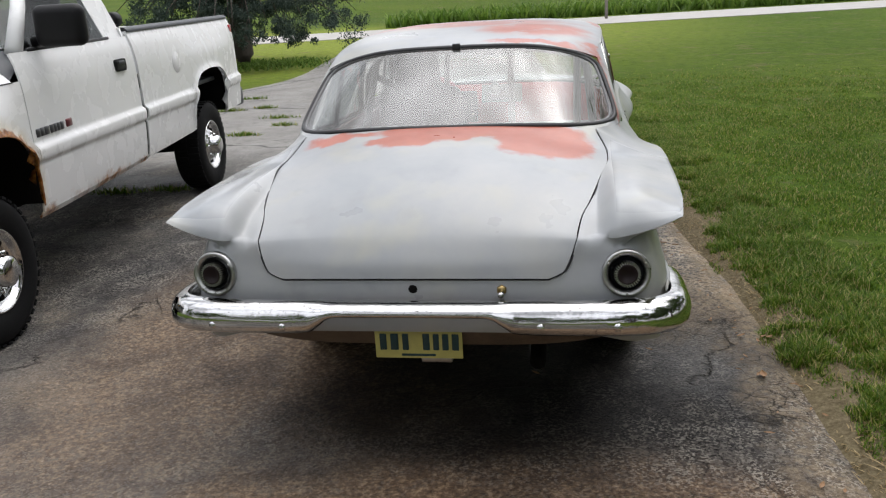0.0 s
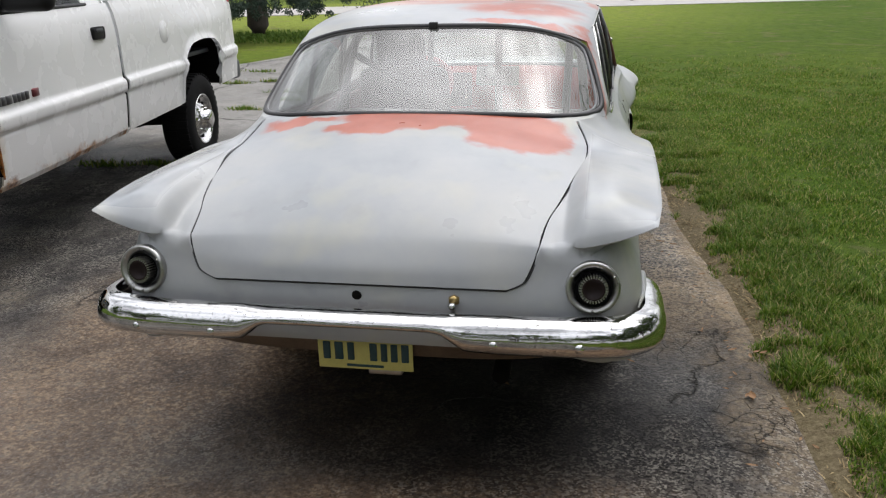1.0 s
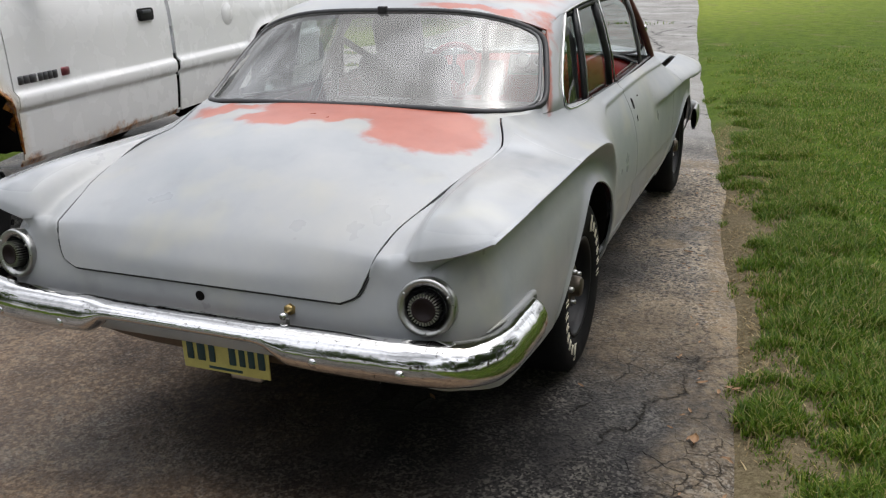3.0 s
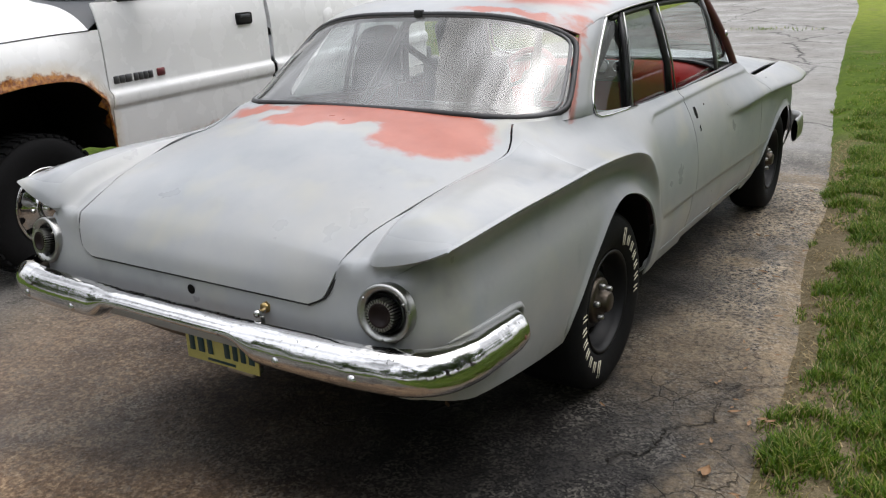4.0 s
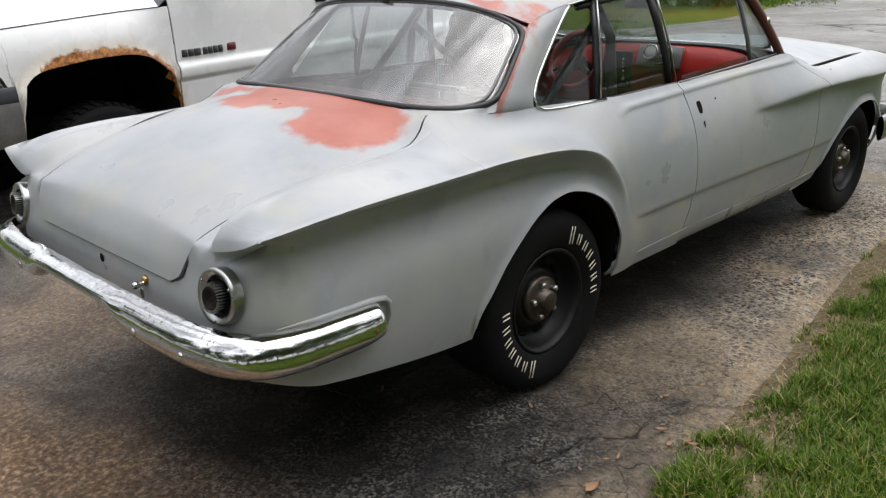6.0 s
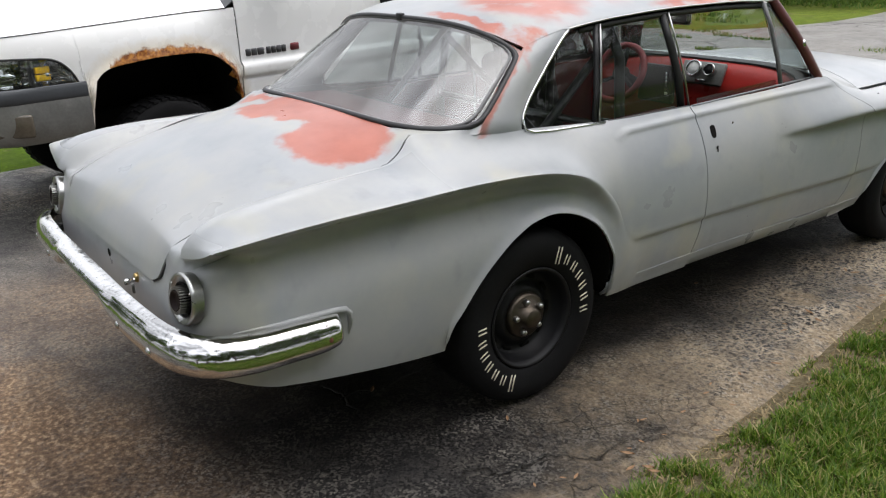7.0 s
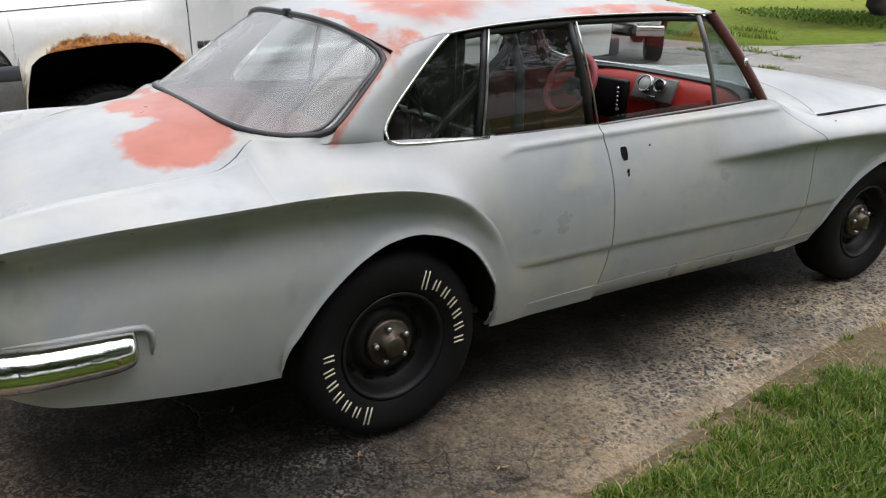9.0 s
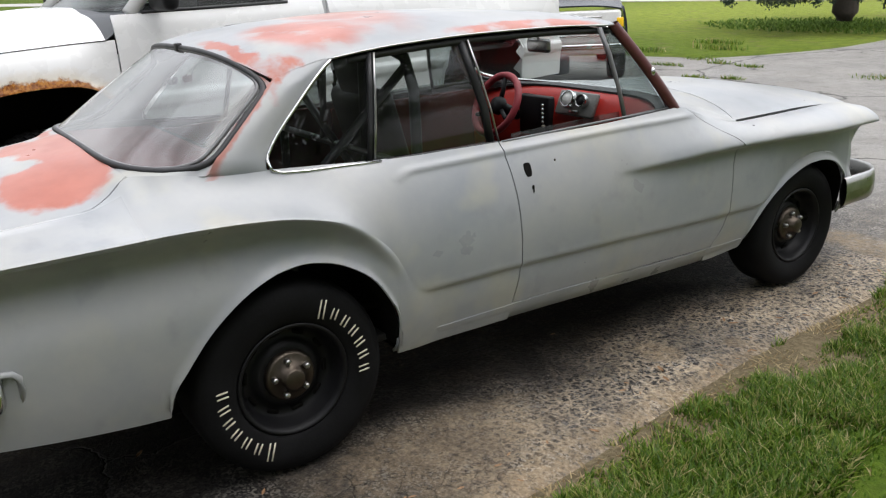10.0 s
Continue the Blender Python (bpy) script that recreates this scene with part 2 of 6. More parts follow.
def glass_pane(name, tint=(0.82, 0.86, 0.85), dust=0.05, dusty=0.0, shine=0.055, blur=0.015):
    """Clear glass with a film of dust."""
    k = Mat(name)
    t = k.t
    clear = k.n("ShaderNodeBsdfTransparent", Color=(*tint, 1))
    gloss = k.n("ShaderNodeBsdfGlossy", Color=(1, 1, 1, 1), Roughness=blur)
    film = k.n("ShaderNodeBsdfDiffuse", Color=(0.55, 0.55, 0.52, 1))
    d = k.math("ADD", k.math("MULTIPLY", k.ramp(k.noise(3.0, 5, 0.65), (0.35, 0.0), (0.75, 1.0)), dust), dusty)
    s = k.n("ShaderNodeMixShader", Fac=d, i1=clear, i2=film)
    graze = k.math("POWER", k.n("ShaderNodeLayerWeight", 1, Blend=0.5), 5.0)
    s = k.n("ShaderNodeMixShader", Fac=k.math("ADD", k.math("MULTIPLY", graze, 0.6), shine), i1=s, i2=gloss)
    t.links.new(s, t.nodes["Material Output"].inputs[0])
    return k.m


def clear_inner():
    """The inner face of a pane: clear, the outer one carries dust and reflection."""
    k = Mat("pane_inner_face")
    k.t.links.new(k.n("ShaderNodeBsdfTransparent", Color=(0.97, 0.98, 0.98, 1)), k.t.nodes["Material Output"].inputs[0])
    return k.m


def two_faced(ob):
    ob.data.materials.append(PANE_INNER)
    ob.modifiers["thickness"].material_offset = 1
    ob.visible_shadow = False
    return ob


def asphalt_old():
    """Worn driveway: dark tar, pale grit where it has worn, broken into small islands, brown soil washed over it, paler far slabs."""
    k = Mat("old_asphalt", rough=0.6)
    w = k.co()
    tone = k.n("ShaderNodeSeparateColor", 0, Color=k.n("ShaderNodeTexVoronoi", 1, {"feature": "F1"}, Vector=w, Scale=120.0, Randomness=1.0))
    mid, small, fine = k.noise(2.4, 6, 0.62, distort=0.4), k.noise(17, 5, 0.65), k.noise(75, 4, 0.65)
    sweep = k.noise(6.0, 5, 0.65, vec=k.co((1.0, 0.45, 1), (3, 3, 0)))
    base = k.ramp(mid, (0.32, (0.015, 0.015, 0.016)), (0.5, (0.046, 0.043, 0.042)), (0.68, (0.086, 0.080, 0.074)))
    base = k.mix(k.ramp(small, (0.45, 0.0), (0.66, 0.55)), base, (0.072, 0.066, 0.060))
    ww = k.warp(1.6, 0.5)
    # pale stones in the tar, thick in some sweeps and thin in others
    grit = k.math("MULTIPLY", k.ramp(tone, (0.62, 0.0), (0.72, 1.0)), k.math("MAXIMUM", k.ramp(sweep, (0.40, 0.18), (0.60, 0.95)), k.math("MULTIPLY", k.blob(-1.7, -2.0, 1.3, 2.0, 0, ww, 0.9), 0.85)))
    base = k.mix(grit, base, k.ramp(fine, (0.3, (0.15, 0.142, 0.13)), (0.7, (0.36, 0.345, 0.31))))
    base = k.mix(k.math("MULTIPLY", k.ramp(tone, (0.20, 1.0), (0.32, 0.0)), 0.8), base, (0.005, 0.005, 0.006))
    # paler stretch between the two cars and behind them
    base = k.mix(k.math("MULTIPLY", k.blob(-1.9, -1.9, 1.4, 1.9, 0, ww, 0.9), k.ramp(small, (0.35, 0.35), (0.6, 0.8))), base, (0.15, 0.142, 0.133))
    # tar broken into islands with pale grit between
    bent_small = k.n("ShaderNodeVectorMath", 0, {"operation": "ADD"}, i0=w, i1=k.warp(13.0, 0.05, 5))
    isle = k.n("ShaderNodeTexVoronoi", 0, {"feature": "DISTANCE_TO_EDGE"}, Vector=bent_small, Scale=27.0, Randomness=1.0)
    rift = k.math("MULTIPLY", k.ramp(isle, (0.03, 1.0), (0.20, 0.0)), k.ramp(k.noise(30, 4, 0.6), (0.38, 0.0), (0.52, 1.0)))
    fleck = k.ramp(k.noise(46, 3, 0.55, vec=k.co((1.0, 1.15, 1)), distort=0.35), (0.52, 0.0), (0.58, 1.0))
    worn = k.most(k.blob(1.02, 2.1, 0.50, 1.7, 3, k.warp(1.6, 0.35), 0.8), k.ramp(k.noise(0.9, 4, 0.6, vec=k.co(loc=(2, 5, 0))), (0.50, 0.0), (0.66, 0.5)))
    patchy = k.ramp(k.noise(5.5, 4, 0.65, vec=k.co(loc=(6, 1, 0))), (0.30, 0.35), (0.52, 1.0))
    bare = k.math("MULTIPLY", k.math("MULTIPLY", k.math("MAXIMUM", k.math("MULTIPLY", fleck, 0.7), rift), worn), patchy)
    base = k.mix(bare, base, k.ramp(fine, (0.3, (0.24, 0.195, 0.14)), (0.7, (0.52, 0.44, 0.33))))
    soil = k.most(k.blob(0.1, -1.9, 1.15, 0.75, 0, ww, 0.9), k.blob(0.85, -1.9, 0.8, 0.7, 0, ww, 0.9), k.math("MULTIPLY", k.blob(-1.3, -0.2, 0.7, 1.6, 0, ww, 1.0), 0.6), k.blob(-0.5, 1.2, 0.8, 2.0, 0, ww, 1.0))
    soil = k.math("MULTIPLY", soil, k.ramp(k.noise(11, 6, 0.75), (0.24, 0.40), (0.50, 1.0)))
    base = k.mix(k.math("MULTIPLY", soil, 0.94), base, k.ramp(k.noise(48, 5, 0.7), (0.32, (0.044, 0.027, 0.016)), (0.52, (0.150, 0.096, 0.057)), (0.68, (0.38, 0.28, 0.18))))
    # shade under and beside the coupe, painted over the dark asphalt
    car_shade = k.most(k.blob(0.15, -0.60, 0.82, 0.58, 0, k.warp(1.6, 0.25), 0.5), k.math("MULTIPLY", k.blob(0.98, -0.15, 0.42, 0.85, 0, k.warp(1.6, 0.3), 0.8), 0.72), k.blob(0.2, 1.2, 0.66, 2.2, 0, k.warp(3, 0.3), 0.8))
    base = k.mix(k.math("MULTIPLY", car_shade, k.ramp(k.noise(6, 5, 0.7), (0.30, 0.97), (0.7, 0.70))), base, k.mix(1.0, base, (0.09, 0.08, 0.075), "MULTIPLY"))
    sand = k.most(k.blob(1.30, 1.1, 0.14, 1.8, 4, k.warp(2.5, 0.22), 0.8), k.math("MULTIPLY", k.blob(1.0, 0.45, 0.26, 0.46, 0, k.warp(4, 0.35), 0.9), 0.6), k.blob(0.90, 1.62, 0.10, 0.08, 0, k.warp(9, 0.08), 0.7),
                  k.blob(1.05, 1.95, 0.06, 0.05, 0, k.warp(9, 0.06), 0.7), k.blob(0.75, 3.5, 0.45, 0.16, 0, ww, 0.9), k.math("MULTIPLY", k.blob(1.34, -0.7, 0.14, 0.9, 6, k.warp(3, 0.4), 0.9), 0.6))
    sand = k.math("MULTIPLY", sand, k.ramp(k.noise(22, 6, 0.75), (0.36, 0.10), (0.58, 1.0)))
    base = k.mix(k.math("MULTIPLY", sand, 0.95), base, k.ramp(k.noise(70, 4, 0.7), (0.3, (0.11, 0.083, 0.055)), (0.7, (0.30, 0.24, 0.165))))
    # tar sealed more thickly in some stretches than in others
    base = k.mix(1.0, base, k.ramp(k.noise(1.9, 5, 0.6, vec=k.co(loc=(11, 4, 0)), distort=0.5), (0.36, (0.62, 0.62, 0.64)), (0.50, (1.0, 0.98, 0.95)), (0.66, (1.28, 1.24, 1.18))), "MULTIPLY")
    # older paler slabs further on, with long cross cracks
    far = k.n("ShaderNodeMapRange", 0, {"interpolation_type": "SMOOTHSTEP"}, Value=k.n("ShaderNodeSeparateXYZ", 1, Vector=k.n("ShaderNodeVectorMath", 0, {"operation": "ADD"}, i0=w, i1=ww)), From_Min=3.2, From_Max=5.6)
    old = k.ramp(k.noise(1.2, 6, 0.65), (0.3, (0.19, 0.183, 0.173)), (0.7, (0.28, 0.268, 0.25)))
    old = k.mix(k.math("MULTIPLY", k.ramp(tone, (0.6, 0.0), (0.9, 1.0)), 0.35), old, (0.37, 0.36, 0.33))
    old = k.mix(k.ramp(k.noise(7, 5, 0.7), (0.52, 0.0), (0.66, 0.55)), old, (0.11, 0.105, 0.10))
    base = k.mix(k.math("MULTIPLY", far, 0.9), base, old)
    bent = k.n("ShaderNodeVectorMath", 0, {"operation": "ADD"}, i0=w, i1=k.warp(4.0, 0.30, 7))
    crack = k.n("ShaderNodeTexVoronoi", 0, {"feature": "DISTANCE_TO_EDGE"}, Vector=bent, Scale=0.62, Randomness=1.0)
    cr = k.math("MULTIPLY", k.ramp(crack, (0.001, 1.0), (0.005, 0.0)), k.ramp(k.noise(1.1, 4), (0.52, 0.0), (0.60, 1.0)))
    net = k.n("ShaderNodeTexVoronoi", 0, {"feature": "DISTANCE_TO_EDGE"}, Vector=k.n("ShaderNodeVectorMath", 0, {"operation": "ADD"}, i0=w, i1=k.warp(9.0, 0.10, 6)), Scale=8.5, Randomness=1.0)
    netted = k.most(k.blob(1.15, -0.9, 0.5, 1.5, 0, ww, 0.9), k.math("MULTIPLY", k.blob(-0.3, -2.3, 1.3, 0.6, 0, ww, 0.9), 0.8))
    netted = k.math("MULTIPLY", netted, k.ramp(k.noise(2.2, 4, 0.6, vec=k.co(loc=(1, 9, 0))), (0.44, 0.0), (0.56, 1.0)))
    cr = k.most(cr, k.math("MULTIPLY", k.ramp(net, (0.003, 0.75), (0.022, 0.0)), netted))
    cross = k.n("ShaderNodeTexVoronoi", 0, {"feature": "DISTANCE_TO_EDGE"}, Vector=bent, Scale=0.30, Randomness=1.0)
    cr = k.most(cr, k.math("MULTIPLY", k.ramp(cross, (0.002, 1.0), (0.008, 0.0)), far))
    base = k.mix(k.math("MULTIPLY", cr, 0.9), base, (0.008, 0.007, 0.006))
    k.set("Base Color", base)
    wet = k.math("MULTIPLY", k.ramp(k.noise(0.8, 4, 0.6, vec=k.co(loc=(3, 8, 0))), (0.40, 0.0), (0.60, 1.0)), k.math("SUBTRACT", 1.0, k.most(soil, sand)))
    k.set("Roughness", k.ramp(wet, (0.0, 0.8), (1.0, 0.42)))
    k.set("Specular IOR Level", 0.2)
    h = k.math("SUBTRACT", k.math("ADD", k.math("MULTIPLY", fine, 0.5), k.math("ADD", k.math("MULTIPLY", small, 0.5), k.math("ADD", k.math("MULTIPLY", bare, -0.4), k.math("MULTIPLY", tone, 0.3)))), k.math("MULTIPLY", cr, 1.4))
    k.set("Normal", k.bump(h, 0.75, 0.012))
    return k.m


def lawn_soil():
    k = Mat("lawn", rough=0.95)
    big, mid, fine = k.noise(0.10, 4), k.noise(1.1, 5, 0.65), k.noise(34, 5, 0.7)
    g = k.ramp(fine, (0.28, (0.024, 0.048, 0.005)), (0.5, (0.055, 0.112, 0.008)), (0.74, (0.120, 0.188, 0.017)))
    g = k.mix(k.ramp(mid, (0.40, 0.0), (0.7, 0.55)), g, (0.09, 0.125, 0.021))
    g = k.mix(k.ramp(big, (0.38, 0.0), (0.66, 0.65)), g, (0.130, 0.178, 0.020))
    # open far left lawn, its sunlit brightness painted into the colour
    g = k.mix(k.math("MULTIPLY", k.blob(-9, 24, 12, 11, 0, k.warp(0.4, 3.0), 0.8), 0.8), g, (0.27, 0.325, 0.060))
    g = k.mix(1.0, g, k.ramp(k.noise(5.0, 6, 0.7), (0.3, (0.44, 0.49, 0.44)), (0.7, (1.0, 0.95, 0.82))), "MULTIPLY")
    bare = k.math("MULTIPLY", k.ramp(k.noise(1.4, 5, 0.7, vec=k.co(loc=(7, 2, 0))), (0.56, 0.0), (0.68, 1.0)), 0.55)
    soil = k.ramp(k.noise(40, 4, 0.7), (0.3, (0.08, 0.056, 0.036)), (0.7, (0.22, 0.17, 0.115)))
    rim = k.blob(1.40, 0.4, 0.36, 4.2, 5, k.warp(4.0, 0.40, 5), 0.9)
    g = k.mix(k.math("MAXIMUM", bare, k.math("MULTIPLY", rim, 0.85)), g, soil)
    k.set("Base Color", g)
    k.set("Normal", k.bump(k.noise(45, 4, 0.7), 0.6, 0.03))
    k.set("Specular IOR Level", 0.1)
    return k.m


def leafy(name, stops, specks=0.0):
    """Thin leaves that let some light through."""
    k = Mat(name)
    rnd = k.n("ShaderNodeNewGeometry", 8)
    c = k.ramp(rnd, *stops)
    c = k.mix(k.ramp(k.noise(0.8, 3), (0.35, 0.0), (0.7, 0.45)), c, k.mix(1.0, c, (1.3, 1.15, 0.9), "MULTIPLY"))
    a = k.n("ShaderNodeBsdfDiffuse", Color=c)
    b = k.n("ShaderNodeBsdfTranslucent", Color=c)
    g = k.n("ShaderNodeBsdfGlossy", Color=(0.6, 0.65, 0.5, 1), Roughness=0.45)
    s = k.n("ShaderNodeMixShader", Fac=0.42, i1=a, i2=b)
    s = k.n("ShaderNodeMixShader", Fac=0.04, i1=s, i2=g)
    k.t.links.new(s, k.t.nodes["Material Output"].inputs[0])
    return k.m


def grass_blades():
    return leafy("grass_blades", ((0.0, (0.040, 0.085, 0.010)), (0.45, (0.084, 0.168, 0.014)), (0.78, (0.170, 0.244, 0.029)), (0.95, (0.36, 0.31, 0.15))))


def rusty_white():
    """White truck enamel with rust creeping along the front arch and sills."""
    k = Mat("white_truck_enamel", rough=0.25)
    base = k.ramp(k.noise(1.8, 5), (0.3, (0.76, 0.765, 0.765)), (0.7, (0.80, 0.80, 0.79)))
    base = k.mix(k.ramp(k.noise(22, 5, 0.7), (0.70, 0.0), (0.85, 0.05)), base, (0.55, 0.53, 0.48))
    p = k.n("ShaderNodeTexCoord", 3)
    sx, sy, sz = (k.n("ShaderNodeSeparateXYZ", i, Vector=p) for i in range(3))
    wn = k.math("SUBTRACT", k.noise(9, 6, 0.75), 0.5)
    ay = k.math("POWER", k.math("ABSOLUTE", k.math("DIVIDE", k.math("ADD", sy, 0.065), 0.515)), 3.0)
    az = k.math("POWER", k.math("ABSOLUTE", k.math("DIVIDE", k.math("SUBTRACT", sz, 0.55), 0.53)), 3.0)
    edge = k.math("ADD", k.math("POWER", k.math("ADD", ay, az), 0.3333), k.math("MULTIPLY", wn, 0.22))
    arch = k.ramp(k.math("MULTIPLY", edge, 0.5), (0.0, 1.0), (0.502, 1.0), (0.518, 0.0))
    arch = k.math("MULTIPLY", arch, k.math("GREATER_THAN", k.math("ADD", sy, k.math("MULTIPLY", wn, 0.3)), -0.42))
    arch2 = k.ramp(k.math("MULTIPLY", edge, 0.5), (0.0, 1.0), (0.51, 1.0), (0.575, 0.0))
    sill = k.ramp(k.math("ADD", sz, k.math("MULTIPLY", wn, 0.22)), (0.0, 1.0), (0.56, 1.0), (0.60, 0.0))
    sill = k.math("MULTIPLY", sill, k.math("LESS_THAN", sy, 2.0))
    low = k.math("MULTIPLY", k.ramp(sz, (0.55, 0.4), (0.68, 0.0)), k.ramp(k.noise(3, 4), (0.4, 0.0), (0.7, 1.0)))
    side = k.math("GREATER_THAN", sx, 0.80)
    front = k.math("MULTIPLY", k.math("LESS_THAN", sy, 0.62), side)
    rust = k.ramp(k.noise(34, 5, 0.7), (0.30, (0.035, 0.014, 0.007)), (0.44, (0.20, 0.065, 0.016)), (0.62, (0.46, 0.20, 0.04)))
    base = k.mix(k.math("MULTIPLY", k.math("MULTIPLY", arch2, front), 0.45), base, (0.55, 0.43, 0.24))
    base = k.mix(k.math("MULTIPLY", low, side), base, (0.42, 0.36, 0.27))
    base = k.mix(k.math("MULTIPLY", arch, front), base, rust)
    base = k.mix(k.math("MULTIPLY", k.math("MULTIPLY", sill, side), k.ramp(k.noise(5, 4), (0.42, 0.0), (0.6, 0.9))), base, rust)
    k.set("Base Color", base)
    k.set("Roughness", k.ramp(k.noise(6, 4), (0.3, 0.24), (0.7, 0.30)))
    return k.m


def worn_chrome():
    """Old plating: sharp mirror with shallow dents, dull scuffs and dark pits."""
    k = Mat("worn_chrome", metal=1.0)
    k.set("Base Color", k.ramp(k.noise(60, 5, 0.75), (0.32, (0.20, 0.19, 0.18)), (0.40, (0.60, 0.60, 0.595)), (0.8, (0.68, 0.68, 0.675))))
    k.set("Roughness", k.ramp(k.noise(9, 5, 0.7), (0.45, 0.035), (0.62, 0.10), (0.75, 0.22)))
    k.set("Normal", k.bump(k.noise(90, 3, 0.6), 0.06, 0.002, k.bump(k.noise(9, 3), 0.25, 0.012)))
    return k.m


PRIMER = primer_paint()
CHROME = worn_chrome()
STEEL = plain("dull_steel", (0.42, 0.42, 0.41), 0.3, 1.0, 0.2, 20)
BLACK_STEEL = plain("black_steel", (0.008, 0.008, 0.009), 0.45, 0.0, 0.3, 10, Specular_IOR_Level=0.22)
BRONZE = plain("hub_metal", (0.10, 0.083, 0.067), 0.42, 1.0, 0.3, 30)
RUBBER = plain("tyre_rubber", (0.008, 0.008, 0.0085), 0.7, 0.0, 0.4, 12, 0.15, Specular_IOR_Level=0.10)
SEAL = plain("window_rubber", (0.016, 0.016, 0.018), 0.5, 0.0, 0.3, 20)
SEAL_GREY = plain("grey_window_rubber", (0.16, 0.16, 0.165), 0.45, 0.0, 0.2, 20)
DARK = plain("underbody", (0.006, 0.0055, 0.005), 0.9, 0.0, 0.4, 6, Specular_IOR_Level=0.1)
RUSTY = plain("brown_underpanel", (0.135, 0.095, 0.068), 0.6, 0.0, 0.35, 9, 0.2)
RED_IN = plain("red_interior_paint", (0.36, 0.022, 0.016), 0.3, 0.0, 0.15, 8)
RED_VINYL = plain("red_vinyl", (0.10, 0.012, 0.012), 0.42, 0.0, 0.2, 20)
BLACK_VINYL = plain("black_vinyl", (0.009, 0.009, 0.0095), 0.5, 0.0, 0.3, 14, 0.2)
GREY_IN = plain("grey_carpet", (0.03, 0.029, 0.028), 0.9, 0.0, 0.3, 30, 0.4)
BAR_PAINT = plain("roll_bar_paint", (0.03, 0.03, 0.032), 0.35, 0.0, 0.2, 20)
WHITE_INK = plain("cream_tyre_lettering", (0.62, 0.57, 0.45), 0.7, 0.0, 0.15, 40)
PLATE_YELLOW = plain("plate_yellow", (0.56, 0.52, 0.17), 0.4, 0.0, 0.15, 20)
PLATE_BLUE = plain("plate_blue", (0.018, 0.035, 0.13), 0.4, 0.0, 0.15, 20)
PLATE_INK = plain("plate_ink", (0.012, 0.05, 0.06), 0.4)
PANE_INNER = clear_inner()
# rear film: real dust plus haze of reflected sky, painted as pale diffuse colour
GLASS_REAR = glass_pane("rear_glass", (0.66, 0.70, 0.69), 0.22, 0.03, 0.13, 0.02)
GLASS_SIDE = glass_pane("side_glass", (0.48, 0.52, 0.51), 0.03, 0.0, 0.045)
GLASS_DARK = glass_pane("dark_cab_glass", (0.55, 0.58, 0.58), 0.02, 0.0, 0.02)
GLASS_CLEAR = glass_pane("windscreen_glass", (0.74, 0.79, 0.78), 0.16, 0.04)
RUST_SPOT = plain("rust_spot", (0.12, 0.04, 0.02), 0.8, 0.0, 0.3, 60)
FOG_LENS = plain("stained_fog_lens", (0.085, 0.072, 0.055), 0.18, 0.0, 0.4, 9)
RED_POST = plain("dark_red_primer", (0.085, 0.022, 0.02), 0.4, 0.0, 0.25, 12)
LENS_CLEAR = glass_pane("lamp_lens", (0.9, 0.92, 0.92), 0.05, 0.0)
LAMP_DARK = plain("dark_tail_lens", (0.014, 0.009, 0.009), 0.4, 0.0, 0.2, 20, Specular_IOR_Level=0.15)
WHITE_TRUCK = rusty_white()
TRIM_DARK = plain("dark_grey_plastic", (0.05, 0.055, 0.062), 0.5, 0.0, 0.15, 10)
TRIM_GREY = plain("weathered_grey_bumper", (0.20, 0.20, 0.19), 0.42, 0.5, 0.25, 8)
AMBER = plain("amber_lens", (0.85, 0.52, 0.02), 0.2)
RED_LENS = plain("red_lens", (0.30, 0.015, 0.02), 0.2)
BADGE = plain("badge_metal", (0.09, 0.09, 0.095), 0.3, 0.7)
ASPHALT = asphalt_old()
LAWN = lawn_soil()
BLADES = grass_blades()
ROAD = plain("pale_road", (0.36, 0.345, 0.33), 0.85, 0.0, 0.15, 1.5, 0.3)
BARK = plain("bark", (0.05, 0.04, 0.032), 0.9, 0.0, 0.4, 9, 0.8, 30)
NEEDLES = leafy("spruce_needles", ((0.0, (0.014, 0.026, 0.024)), (0.5, (0.034, 0.056, 0.050)), (1.0, (0.075, 0.11, 0.10))))
WEEDS = leafy("weed_leaves", ((0.0, (0.07, 0.13, 0.02)), (0.5, (0.10, 0.19, 0.03)), (1.0, (0.17, 0.26, 0.05))))
TREE_LEAVES = leafy("tree_leaves", ((0.0, (0.022, 0.045, 0.010)), (0.5, (0.045, 0.085, 0.016)), (1.0, (0.09, 0.14, 0.030))))
LEAF_DRY = plain("dry_leaf", (0.26, 0.15, 0.075), 0.7, 0.0, 0.35, 60)


# ---------------------------------------------------------------- ground, driveway, road
edge_right = curve((-9, 1.75), (-3, 1.55), (-1.2, 1.48), (-.5, 1.43), (.6, 1.36), (1.34, 1.25), (2.1, 1.16), (2.9, 1.11), (3.8, .99), (8, .40), (15.3, -.48), (22, -1.2), (29, -2.2))
edge_left = curve((-9, -4.7), (1.0, -4.6), (3.0, -5.2), (4.5, -8.5), (7.5, -10.5), (9.9, -8.2), (10.6, -6.2), (13.4, -5.4), (16.7, -5.8), (21.8, -6.4), (28.5, -7.1))


def wobble(x, y, k=1.0):
    return noise.noise((x * k, y * k, 3.3))


